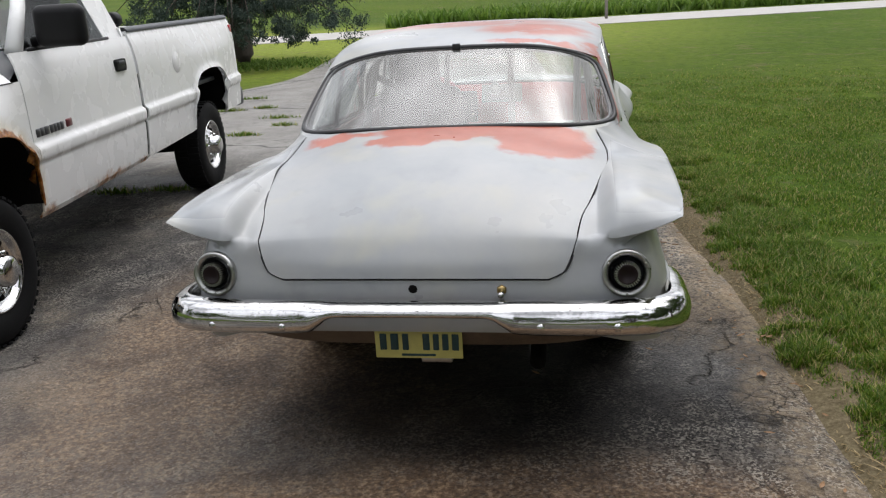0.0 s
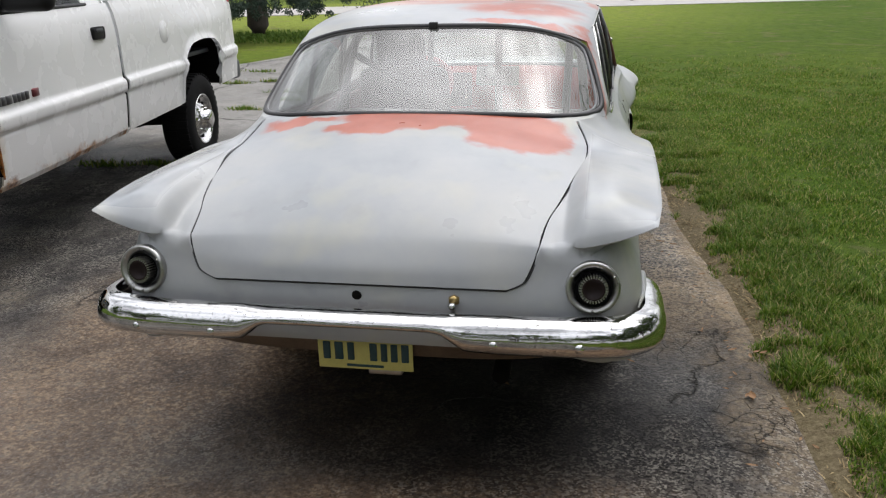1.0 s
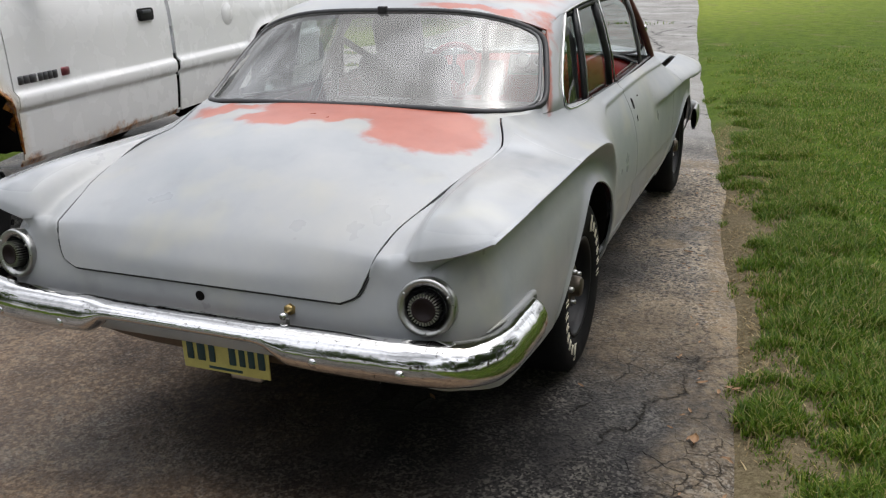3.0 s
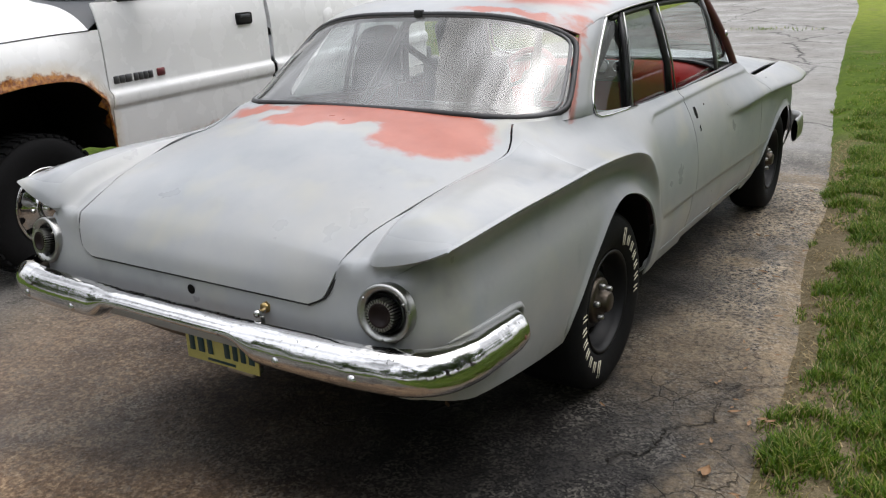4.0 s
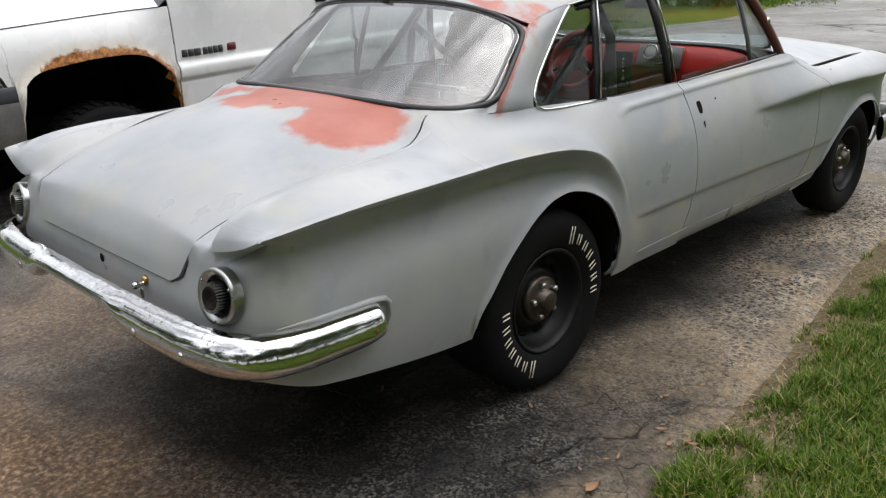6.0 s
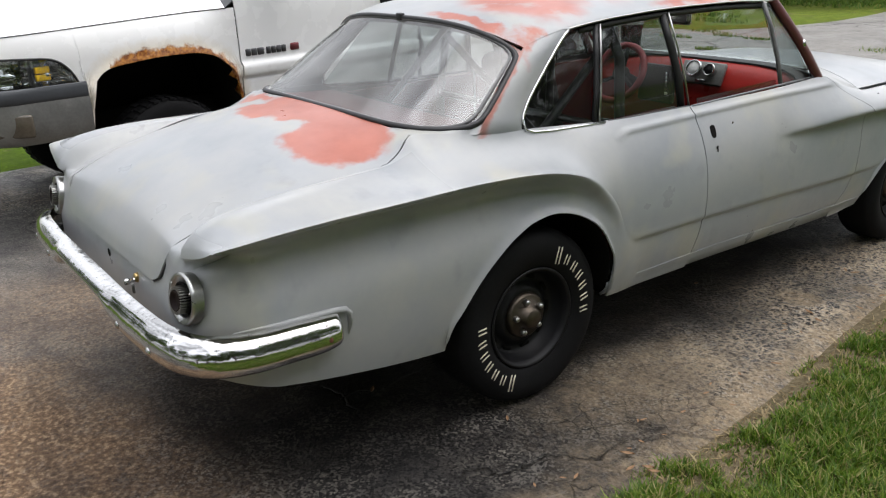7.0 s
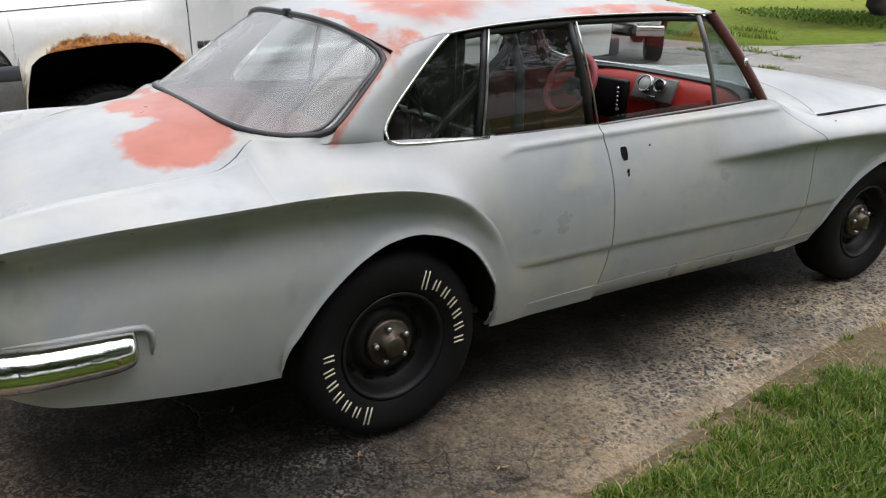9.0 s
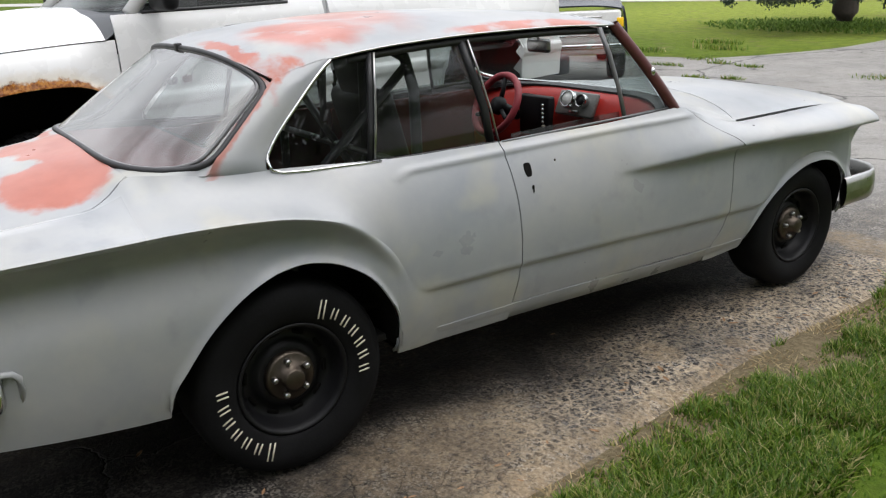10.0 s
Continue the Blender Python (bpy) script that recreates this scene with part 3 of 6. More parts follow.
def earth(x, y):
    """Height of the soil: below the driveway, level with it on the lawn, rising past the road."""
    if -9 <= y <= 30:
        d = max(edge_left(y) - x, x - edge_right(y))
    else:
        d = 3
    z = lerp(-.05, .012, smooth(-.10, .10, d)) + .012 * wobble(x, y, 1.7) * smooth(0, .5, d)
    return z + .035 * max(0, y - 44) * smooth(44, 60, y)


ring = steps(-400, -40, 9)[:-1] + steps(-40, -10, 12)[:-1] + steps(-10, -3, 20)[:-1] + steps(-3, 6, 120)[:-1] + steps(6, 20, 40)[:-1] + steps(20, 60, 20)[:-1] + steps(60, 400, 10)
rows_y = steps(-400, -30, 8)[:-1] + steps(-30, -5, 16)[:-1] + steps(-5, 6, 130)[:-1] + steps(6, 30, 70)[:-1] + steps(30, 80, 25)[:-1] + steps(80, 500, 10)
ground = part("ground", sheet(lambda x, y: (x, y, earth(x, y)), ring, rows_y), LAWN)
tagged(ground, "green mown lawn with thin bare patches", "lawn", kind="structure")


def slab(s, y):
    a, b = edge_left(y), edge_right(y) + .035 * wobble(0, y, 2.3) + .02 * wobble(5, y, 9)
    x = lerp(a, b, s)
    return x, y, .006 * wobble(x, y, .9) + .003 * wobble(x, y, 3) - .006 - .016 * smooth(.985, 1, s)


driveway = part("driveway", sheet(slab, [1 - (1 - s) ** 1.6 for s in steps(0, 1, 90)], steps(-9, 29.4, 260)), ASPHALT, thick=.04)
tagged(driveway, "cracked worn asphalt driveway, damp in places", "driveway", kind="structure")


def lane(s, x):
    return x, 29.9 + .17 * x + lerp(-2.2, 3.2, s), .03 + .03 * math.sin(math.pi * s)


road = part("road", sheet(lane, steps(0, 1, 8), steps(-160, 160, 80), True), ROAD, thick=.05)
tagged(road, "pale narrow country road past the lawn", "road", kind="structure")


def blades(n, region, height, seed, wide=.0035, lean=.5):
    """Single grass blades, each a bent tapering strip."""
    rng = random.Random(seed)
    vs, fs = [], []
    while n > 0:
        got = region(rng)
        if got is None:
            continue
        n -= 1
        x, y, k = got
        h = height * k * rng.uniform(.45, 1.25)
        a, b = rng.uniform(0, 6.283), rng.uniform(.1, lean) * h
        dx, dy = math.cos(a) * wide * (.7 + k), math.sin(a) * wide * (.7 + k)
        c = a + 1.57 + rng.uniform(-.6, .6)
        ox, oy = math.cos(c) * b, math.sin(c) * b
        z = earth(x, y) - .004
        i = len(vs)
        vs += [(x - dx, y - dy, z), (x + dx, y + dy, z), (x + ox * .4 + dx * .7, y + oy * .4 + dy * .7, z + h * .6), (x + ox * .4 - dx * .7, y + oy * .4 - dy * .7, z + h * .6), (x + ox, y + oy, z + h)]
        fs += [(i, i + 1, i + 2, i + 3), (i + 3, i + 2, i + 4)]
    return vs, fs


def grass_line(y):
    return edge_right(y) + .11 * noise.noise((1.7, y * 1.1, 0)) + .07 * noise.noise((4.2, y * 3.7, 0))


def verge(rng):
    """The ragged strip where grass creeps over the driveway's edge in low clumps with bare gaps."""
    y = rng.uniform(-4.2, 6.5)
    if y < -2.2 and rng.random() < smooth(-2.2, -4.2, y):
        return None
    d = rng.uniform(-.14, .70)
    x = grass_line(y) + d
    p = noise.noise((x * 2.6, y * 2.6, 0)) + .55 * noise.noise((x * 7, y * 7, 4)) + .25 * noise.noise((x * 21, y * 21, 9))
    over = p - lerp(.42, -.85, smooth(-.12, .44, d))
    if over < rng.uniform(.12, .7):
        return None
    return x, y, lerp(.35, 1.15, min(1, over / .7))


def lawn_near(rng):
    y = rng.uniform(-5.5, 13)
    if y < -2.2 and rng.random() < smooth(-2.2, -5.5, y):
        return None
    d = 5.5 * rng.random() ** 1.25 + .10
    if y > 4 and rng.random() < smooth(4, 12.5, y) or d > 3 and rng.random() < smooth(3, 5.6, d):
        return None
    x = grass_line(y) + d
    k = noise.noise((x * 1.6, y * 1.6, 8)) + .6 * noise.noise((x * 5, y * 5, 2)) + .3 * noise.noise((x * 17, y * 17, 5))
    if k + .66 * smooth(.22, 1.1, d) < rng.uniform(-.12, .72):
        return None
    return x, y, (.75 + .4 * k) * lerp(.6, 1, smooth(.1, .6, d))


tagged(part("grass", blades(140000, verge, .047, 3, .0021, 1.3), BLADES, None, "long green grass along the driveway edge"), "long green grass along the driveway edge", "grass", kind="stuff")
tagged(part("lawn_grass", blades(240000, lawn_near, .035, 4, .0027, 1.4), BLADES), "short mown lawn grass", "grass", kind="stuff")


def straw(rng):
    """Dead stalks and chips lying along the edge."""
    y = rng.uniform(-3.5, 5)
    x = grass_line(y) + rng.gauss(.05, .13)
    if noise.noise((x * 3, y * 3, 12)) < rng.uniform(-.4, .3):
        return None
    return x, y, rng.uniform(.5, 1.3)


STRAW = leafy("dead_straw", ((0.0, (0.14, 0.095, 0.05)), (0.5, (0.27, 0.20, 0.11)), (1.0, (0.42, 0.34, 0.20))))
tagged(part("dry_straw", blades(7000, straw, .012, 9, .0022, 5.5), STRAW), "dead straw and stalks along the driveway edge", "straw", kind="stuff")


def tufts(rng):
    spots = ((-3.65, 6.2, .25), (-3.7, 7.6, .3), (-3.4, 6.9, .2), (-3.2, 3.25, .25), (-3.7, 3.2, .3), (-1.3, 9.3, .3), (-2.2, 15.9, 1.2), (-6.13, 9.43, .35), (-6.2, 10.3, .45), (-5.6, 10.0, .3), (-4.94, 9.9, .25), (-7.9, 10.7, .6), (-2.8, 9.75, .5), (-4.3, 8.7, .2), (-4.78, 8.5, .25), (-6.9, 11.6, .6), (-7.6, 12.4, .6))
    x, y, r = rng.choice(spots)
    a, d = rng.uniform(0, 6.283), r * rng.random()
    return x + d * math.cos(a), y + .35 * d * math.sin(a), 1.0


tagged(part("crack_weeds", blades(3500, tufts, .09, 6, .006, .9), BLADES), "weeds growing from the driveway cracks", "weeds", kind="stuff")


# ---------------------------------------------------------------- the grey coupe
# y runs forward from the rear axle, x to its right side, z up from the asphalt
crease_z = curve((-1.20, .918), (-1.0, .932), (-.8, .937), (-.4, .937), (-.2, .93), (-.015, .912), (.096, .888), (.18, .86), (.25, .823), (.32, .77),
                 (.37, .719), (.41, .66), (.44, .60), (.47, .56), (.52, .54), (.93, .535), (1.48, .52), (2.14, .498), (2.36, .497), (2.43, .535), (2.5, .60), (2.6, .655), (2.74, .682), (2.9, .655), (3.0, .60), (3.05, .575), (3.3, .55))
crease_x = curve((-1.20, .852), (-1.0, .868), (-.6, .874), (-.2, .872), (.1, .862), (.25, .848), (.37, .832), (.45, .82), (.5, .816), (.93, .815),
                 (1.5, .815), (2.14, .812), (2.7, .815), (3.3, .79))
inner = curve((-1.20, .535, .845), (-1.10, .550, .885), (-1.01, .575, .912), (-.8, .616, .955), (-.6, .645, .978), (-.511, .644, .988), (-.44, .625, 1.02),
              (-.38, .60, 1.058), (-.30, .645, 1.056), (-.22, .675, 1.048), (-.15, .69, 1.042), (-.05, .70, 1.036), (.07, .703, 1.028), (.41, .713, 1.002),
              (.93, .718, .988), (1.4, .725, .985), (1.87, .735, .998), (1.98, .735, .958), (2.10, .725, .918), (2.29, .705, .880), (2.6, .697, .877), (3.0, .684, .874), (3.3, .665, .835))
bulge = curve((-1.20, .715, .853), (-1.10, .74, .93), (-1.0, .75, .948), (-.6, .755, .966), (-.3, .738, .962), (-.1, .738, .955), (.1, .755, .938), (.3, .815, .905), (.45, .841, .86),
              (.6, .846, .82), (.93, .846, .81), (1.5, .846, .82), (1.87, .85, .84), (2.1, .848, .865), (2.29, .845, .875), (2.7, .842, .872), (3.3, .80, .83))
low_x = curve((.28, .758), (.33, .778), (.37, .79), (.45, .808), (.55, .82), (.65, .824), (.71, .817), (.78, .790), (.84, .767), (.90, .763), (1.0, .763))
arch_rear = curve((-.412, .335), (-.405, .40), (-.353, .49), (-.25, .611), (-.125, .697), (-.02, .732), (.06, .739), (.133, .727), (.264, .661), (.36, .535), (.397, .43), (.401, .33))
arch_front = curve((2.30, .285), (2.33, .36), (2.409, .48), (2.50, .56), (2.604, .61), (2.70, .636), (2.777, .638), (2.87, .625), (2.948, .587), (3.018, .50), (3.045, .40), (3.05, .30))
sill_z = curve((-1.25, .505), (-.9, .415), (-.415, .345), (.40, .312), (.93, .300), (2.08, .270), (2.30, .285), (3.05, .31), (3.3, .40))
scallop_z = curve((1.4, .795), (1.55, .80), (2.0, .812), (2.5, .80), (3.3, .775))
scallop_out = curve((1.46, 0), (1.53, .012), (1.75, .038), (2.15, .062), (2.6, .080), (3.3, .095))
hem_front = curve((.30, 2.05), (.337, 2.07), (.42, 2.12), (.5, 2.143), (.7, 2.143), (.80, 2.17), (.84, 2.14), (.90, 2.05), (.95, 1.97), (1.0, 1.88))
hem_rear = curve((.30, .91), (.372, .915), (.523, .94), (.73, .936), (.99, .92))


def foot(y):
    if -.412 < y < .401:
        return max(arch_rear(y), sill_z(y))
    if 2.30 < y < 3.05:
        return arch_front(y)
    return sill_z(y)


def near(h, w):
    return math.exp(-(max(h, 0) / w) ** 1.5)


def side_x(y, z):
    cx, cz = crease_x(y), crease_z(y)
    w = lerp(.044, .05, smooth(.1, .45, y))
    x = low_x(z) + (cx - low_x(cz)) * math.exp(-(max(cz - z, 0) / w) ** lerp(1.35, 2.2, smooth(.1, .45, y)))
    x -= .011 * smooth(.46, .60, y) * (1 - smooth(2.36, 2.5, y)) * (1 - near(cz - z, .010))
    return x - .014 * smooth(-.98, -1.2, y) ** 2 * (1 - math.exp(-(max(cz - z, 0) / .06) ** 2))


def pod(x, y):
    """The swelling on top of the tail fin, rounded off at its rear end."""
    if y > -.45:
        return 0
    end = math.sqrt(max(0, 1 - (max(0, -1.135 - y) / .065) ** 2))
    return smooth(-.45, -1.1, y) * end * (.040 * smooth(.596, .668, x) * (1 - smooth(.70, .87, x)) - .006 * smooth(.57, .60, x) * (1 - smooth(.60, .64, x)))


def flank(y, q):
    """The body side: q 0 to 1 from the sill or arch up to the crease, 1 to 2 on to the belt, lid or bonnet."""
    cx, cz = crease_x(y), crease_z(y)
    if q <= 1:
        b = foot(y)
        z = lerp(b, cz, q)
        x = side_x(y, z)
        lip = .012 * near(z - b, .018) if b > .36 and (-.42 < y < .41 or 2.3 < y < 3.05) else 0
        return x + lip, z
    s = q - 1
    bx, bz = bulge(y)
    ix, iz = inner(y)
    x = (1 - s) ** 2 * cx + 2 * s * (1 - s) * bx + s * s * ix
    z = (1 - s) ** 2 * cz + 2 * s * (1 - s) * bz + s * s * iz
    z += pod(x, y)
    if .45 < y:
        x += .005 * near(abs(z - cz), .008) * smooth(.45, .55, y) * (1 - smooth(2.36, 2.5, y))
        if .42 < y < 2.0:
            x += .009 * near(abs(z - lerp(.955, .962, smooth(.5, 1.8, y)) + .03 * (1 - smooth(.42, .52, y))), .009) * smooth(.42, .5, y)
        a, d = scallop_out(y), z - scallop_z(y)
        x += a * (math.exp(-(d / .095) ** 2) if d > 0 else math.exp(-(abs(d) / .014) ** 1.2))
    return x, z


qs = steps(0, .5, 8)[:-1] + steps(.5, .86, 10)[:-1] + steps(.86, 1, 12)[:-1] + steps(1, 1.1, 6)[:-1] + steps(1.1, 2, 52)
FIN_LIP = [flank(-1.20, q) for q in qs[::-1] if q >= 1]


def lip_z(x):
    return float(np.interp(x, [p[0] for p in FIN_LIP], [p[1] for p in FIN_LIP]))


def back_y(z):
    return -1.247 + .030 * smooth(.66, .82, z) + .05 * smooth(.56, .44, z)


def tip_y(x):
    """The rear edge of the fin, seen from above."""
    return -1.200 - .030 * (1 - min(x / .85, 1) ** 4) * smooth(.55, .66, x)


def roll(x):
    """How far the panel rounds over beside the lid, inside of the fin."""
    return .026 * smooth(.540, .580, x) * (1 - smooth(.595, .665, x))


def corner(z, c):
    """The rounded rear corner under the fin: c runs from the side round to the back."""
    xs, yb = side_x(-1.2, z), back_y(z)
    return .60 + (xs - .60) * max(math.cos(c), 0) ** .78, -1.0 + (1.0 + yb) * max(math.sin(c), 0) ** .78


def quarter(s, q):
    z = flank(.93, q)[1]
    y1 = hem_rear(z) - .0024
    y = s
    if s > .45:
        y = lerp(.45, y1, (s - .45) / .48)
    x, z = flank(max(s, -1.2) if s < .45 else y, q)
    if s < -1.0:
        p = (-1.0 - s) / .20
        ly = lerp(-1.0, tip_y(x) + roll(x), p)
        if q >= 1:
            return x, ly, z
        w = max(0, 1 - (crease_z(s) - z) / .055) ** 1.2
        cx, cy = corner(z, radians(50) * p)
        cx += (x - side_x(-1.2, z)) * (1 - p)
        cy += .065 * smooth(.80, .865, z) * p
        return lerp(cx, x, w), lerp(cy, ly, w), z
    return x, y, z


def arch_cols(a, b, n):
    return [(a + b) / 2 - (b - a) / 2 * math.cos(math.pi * i / n) for i in range(n + 1)]


quarter_cols = steps(-1.20, -1.12, 14)[:-1] + steps(-1.12, -1.0, 9)[:-1] + steps(-1.0, -.412, 20)[:-1] + arch_cols(-.412, .401, 40)[:-1] + steps(.401, .55, 8)[:-1] + steps(.55, .93, 10)
fender_cols = arch_cols(2.30, 3.05, 30)

car = thing("vintage_coupe", "vintage two-door coupe in patchy grey primer with red patches", "car", Matrix.Translation((-.010, 0, 0)) @ Matrix.Diagonal((1.012, 1, 1, 1)))


def both(name, mesh, material, parent, label="", **more):
    return part(name, mesh, material, parent, label, **more), part(name, mirrored(mesh), material, parent, label, **more)


def weld(mesh):
    """Joins vertices that share a place."""
    seen, vs, at = {}, [], []
    for v in mesh[0]:
        key = tuple(round(c, 5) for c in v)
        if key not in seen:
            seen[key] = len(vs)
            vs.append(v)
        at.append(seen[key])
    return vs, [tuple(at[i] for i in f) for f in mesh[1]]


tail_top = curve((0, .7235), (.44, .7235), (.449, .724), (.470, .734), (.4925, .746), (.5105, .778), (.5235, .811), (.535, .845))


def tail(x0, v):
    top = tail_top(x0) if x0 < .5349 else lip_z(x0)
    z = lerp(lerp(.540, foot(-1.2), smooth(.50, .84, x0)), top, v)
    if x0 < .5349:
        return x0, back_y(z), z
    if v > .9999:
        return x0, tip_y(x0) + roll(x0), top
    w = smooth(.55, .66, x0) * max(0, 1 - (top - z) / .055) ** 1.2
    cx, cy = corner(z, radians(90 - 40 * (x0 - .60) / .252)) if x0 > .60 else (x0, back_y(z))
    cy += .065 * smooth(.60, .69, x0) * smooth(.80, .865, z)
    rim_y = tip_y(x0) + roll(x0)
    if x0 < .665:
        k = min(max((z - top + .055) / .055, 0), 1)
        cy += max(0, rim_y - cy) * (1 - math.sqrt(1 - k * k)) * (1 - smooth(.595, .665, x0))
        w *= smooth(.585, .665, x0)
    return lerp(cx, x0, w), lerp(cy, rim_y, w), z


rows_low = [q for q in qs if q <= 1]
tail_cols = steps(0, .44, 10)[:-1] + steps(.44, .535, 14)[:-1] + [p[0] for p in FIN_LIP]
corner_mesh = sheet(tail, tail_cols, rows_low, True)
both("quarter_panel", weld(join(corner_mesh, sheet(quarter, quarter_cols[::-1], qs, False))), PRIMER, car, "grey primer quarter panel with tail fin and rear corner", thick=.006, even=False, angle=58)


def door_skin(s, v):
    q = lerp(0, 2, v)
    z = flank(1.4, q)[1] if q > 1 else lerp(lerp(.374, .341, s), crease_z(lerp(.94, 2.12, s)), q)
    y = lerp(hem_rear(z) + .0024, hem_front(z) - .0024, s)
    if q <= 1:
        b, cz = lerp(.374, .341, s), crease_z(y)
        z = lerp(b, cz, q)
        return side_x(y, z), y, z
    x, z = flank(y, q)
    if y > 1.85:
        fx, fz = flank(y, q)
        x, z = fx, fz
    return x, y, z


door_r, door_l = both("door", sheet(door_skin, steps(0, 1, 34), [q / 2 for q in qs], True), PRIMER, car, "grey primer door with its handle missing", thick=.006, even=False)


def rocker(s, v):
    y = lerp(.401, 2.30, s)
    b, t = sill_z(y), lerp(.370, .336, smooth(.9, 2.1, y))
    z = lerp(b, t, v)
    return low_x(z) - .013 - .02 * (1 - v) ** 3, y, z


both("rocker_panel", sheet(rocker, steps(0, 1, 24), steps(0, 1, 4), True), PRIMER, car, thick=.01)


def fender(s, q):
    y = s
    if s <= 2.30:
        z = flank(1.4, q)[1] if q > 1 else flank(2.12, q)[1]
        y = lerp(hem_front(z) + .0024, 2.30, (s - 2.2) / .1)
    x, z = flank(max(y, 1.9), q)
    if s > 3.05:
        y = lerp(3.05, lerp(3.10, 3.23, smooth(.66, .80, z)), (s - 3.05) / .25)
    return x, y, z


fender_r, fender_l = both("front_fender", sheet(fender, steps(2.2, 2.30, 8)[:-1] + fender_cols + [3.1, 3.16, 3.22, 3.27, 3.3], qs, True), PRIMER, car, "grey primer front fender", thick=.006, even=False)

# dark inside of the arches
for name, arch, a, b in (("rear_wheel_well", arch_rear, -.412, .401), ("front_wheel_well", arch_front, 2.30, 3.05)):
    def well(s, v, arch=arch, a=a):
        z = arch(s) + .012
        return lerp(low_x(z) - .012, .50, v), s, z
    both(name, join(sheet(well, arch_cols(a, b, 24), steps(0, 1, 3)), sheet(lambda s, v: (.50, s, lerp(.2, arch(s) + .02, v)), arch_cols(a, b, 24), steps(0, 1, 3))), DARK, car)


# boot lid
lid_mid = curve((0, -.415, 1.086), (.2, -.60, 1.066), (.4, -.80, 1.022), (.58, -1.0, .955), (.70, -1.10, .905), (.80, -1.17, .855), (.88, -1.21, .81), (.95, -1.238, .765), (1, -1.248, .728))
lid_rim = curve((0, .575, -.382, 1.066), (.06, .61, -.44, 1.022), (.14, .636, -.52, .987), (.4, .63, -.80, .955), (.58, .607, -1.01, .912), (.70, .594, -1.11, .882),
                (.80, .538, -1.197, .845), (.88, .526, -1.216, .812), (.93, .513, -1.229, .780), (.97, .495, -1.239, .748), (1, .450, -1.246, .727))


def lid(u, t):
    my, mz = lid_mid(t)
    ex, ey, ez = lid_rim(t)
    if ey > -1.195:
        ex, ez = inner(ey)
    ex -= .0065
    k = abs(u) ** 2.35
    return ex * u, lerp(my, ey, k), lerp(mz, ez, k)


boot = part("boot_lid", sheet(lid, steps(-1, 1, 48), steps(0, .8, 26)[:-1] + steps(.8, 1, 14)), PRIMER, car, "grey boot lid with faded red primer patch", thick=.006)

# dark tube laid in the boot gap to draw its shade
part("boot_gap_line", tube([tuple(Vector(lid(1.006, t)) + Vector((.0035, 0, .001))) for t in steps(.02, 1, 60)] + [tuple(Vector(lid(u, 1)) + Vector((0, .004, -.005))) for u in steps(1, -1, 30)]
                         + [tuple(Vector(lid(-1.006, t)) + Vector((-.0035, 0, .001))) for t in steps(1, .02, 60)], .0032, 6), SEAL, car, "dark line drawn in for the shaded boot gap")

# rear window: a curved patch wrapped round the cabin's back
def rear_patch(u, v):
    a = abs(u)
    x = lerp(.697, .606, v) * u
    y = lerp(-.405 + .215 * a ** 6, .012 + .095 * a ** 4, v) + .02 * math.sin(math.pi * v)
    z = lerp(1.088 - .046 * a ** 4, 1.378 - .085 * a ** 3.5, v) + .018 * math.sin(math.pi * v)
    return x, y, z


def squircle(c, grow=1.0, p=9.0):
    a, b = math.cos(c), math.sin(c)
    r = (abs(a) ** p + abs(b) ** p) ** (-1 / p)
    return grow * r * a, grow * r * b


rim_angles = [2 * math.pi * (i + .5) / 128 for i in range(128)]


def pane_fan(f, grow=.985, rings=8, p=9.0):
    """A window filled in rings from its middle."""
    vs, fs = [f(0, .5)], []
    for i in range(1, rings + 1):
        for c in rim_angles:
            u, v = squircle(c, grow * i / rings, p)
            vs.append(f(u, .5 + v / 2))
    n = len(rim_angles)
    for j in range(n):
        fs.append((0, 1 + j, 1 + (j + 1) % n))
    for i in range(rings - 1):
        for j in range(n):
            a, b = 1 + i * n + j, 1 + i * n + (j + 1) % n
            fs.append((a, a + n, b + n, b))
    return vs, fs


rear_window = part("rear_window", pane_fan(rear_patch), GLASS_REAR, car, "wrapped rear window glass with dust and painted sky haze", thick=.004)
two_faced(rear_window)
part("rubber_seal", tube([rear_patch(*(lambda p: (p[0], .5 + p[1] / 2))(squircle(c, 1.0))) for c in rim_angles], .0115, 8, True), SEAL, rear_window, "black rubber window seal")
part("inner_seal", tube([rear_patch(*(lambda p: (p[0], .5 + p[1] / 2))(squircle(c, .974))) for c in rim_angles], .0065, 6, True), SEAL_GREY, rear_window)
part("seal_joint_clip", block(-.018, .018, -.004, .018, 1.368, 1.396, .004), SEAL, rear_window)

# roof, from the rear window over to the windscreen
rail = curve((0, .608, .12, 1.300), (.14, .622, .30, 1.345), (.35, .632, .60, 1.372), (.55, .634, .90, 1.380), (.8, .63, 1.25, 1.376), (1, .618, 1.60, 1.358))
crown = curve((0, .018, 1.388), (.1, .12, 1.408), (.3, .42, 1.435), (.55, .85, 1.445), (.8, 1.25, 1.432), (.95, 1.55, 1.402), (1, 1.635, 1.385))


def roof(u, w):
    a = abs(u)
    cy, cz = crown(w)
    ex, ey, ez = rail(w)
    drop = 1 - (1 - a ** 3.2) ** .72
    p = Vector((ex * u, lerp(cy, ey, a ** 3), lerp(cz, ez, drop)))
    if w < .14:
        p = (Vector(rear_patch(u, 1)) + Vector((.004 * u, .002, .004))).lerp(p, smooth(0, .14, w))
    return tuple(p)



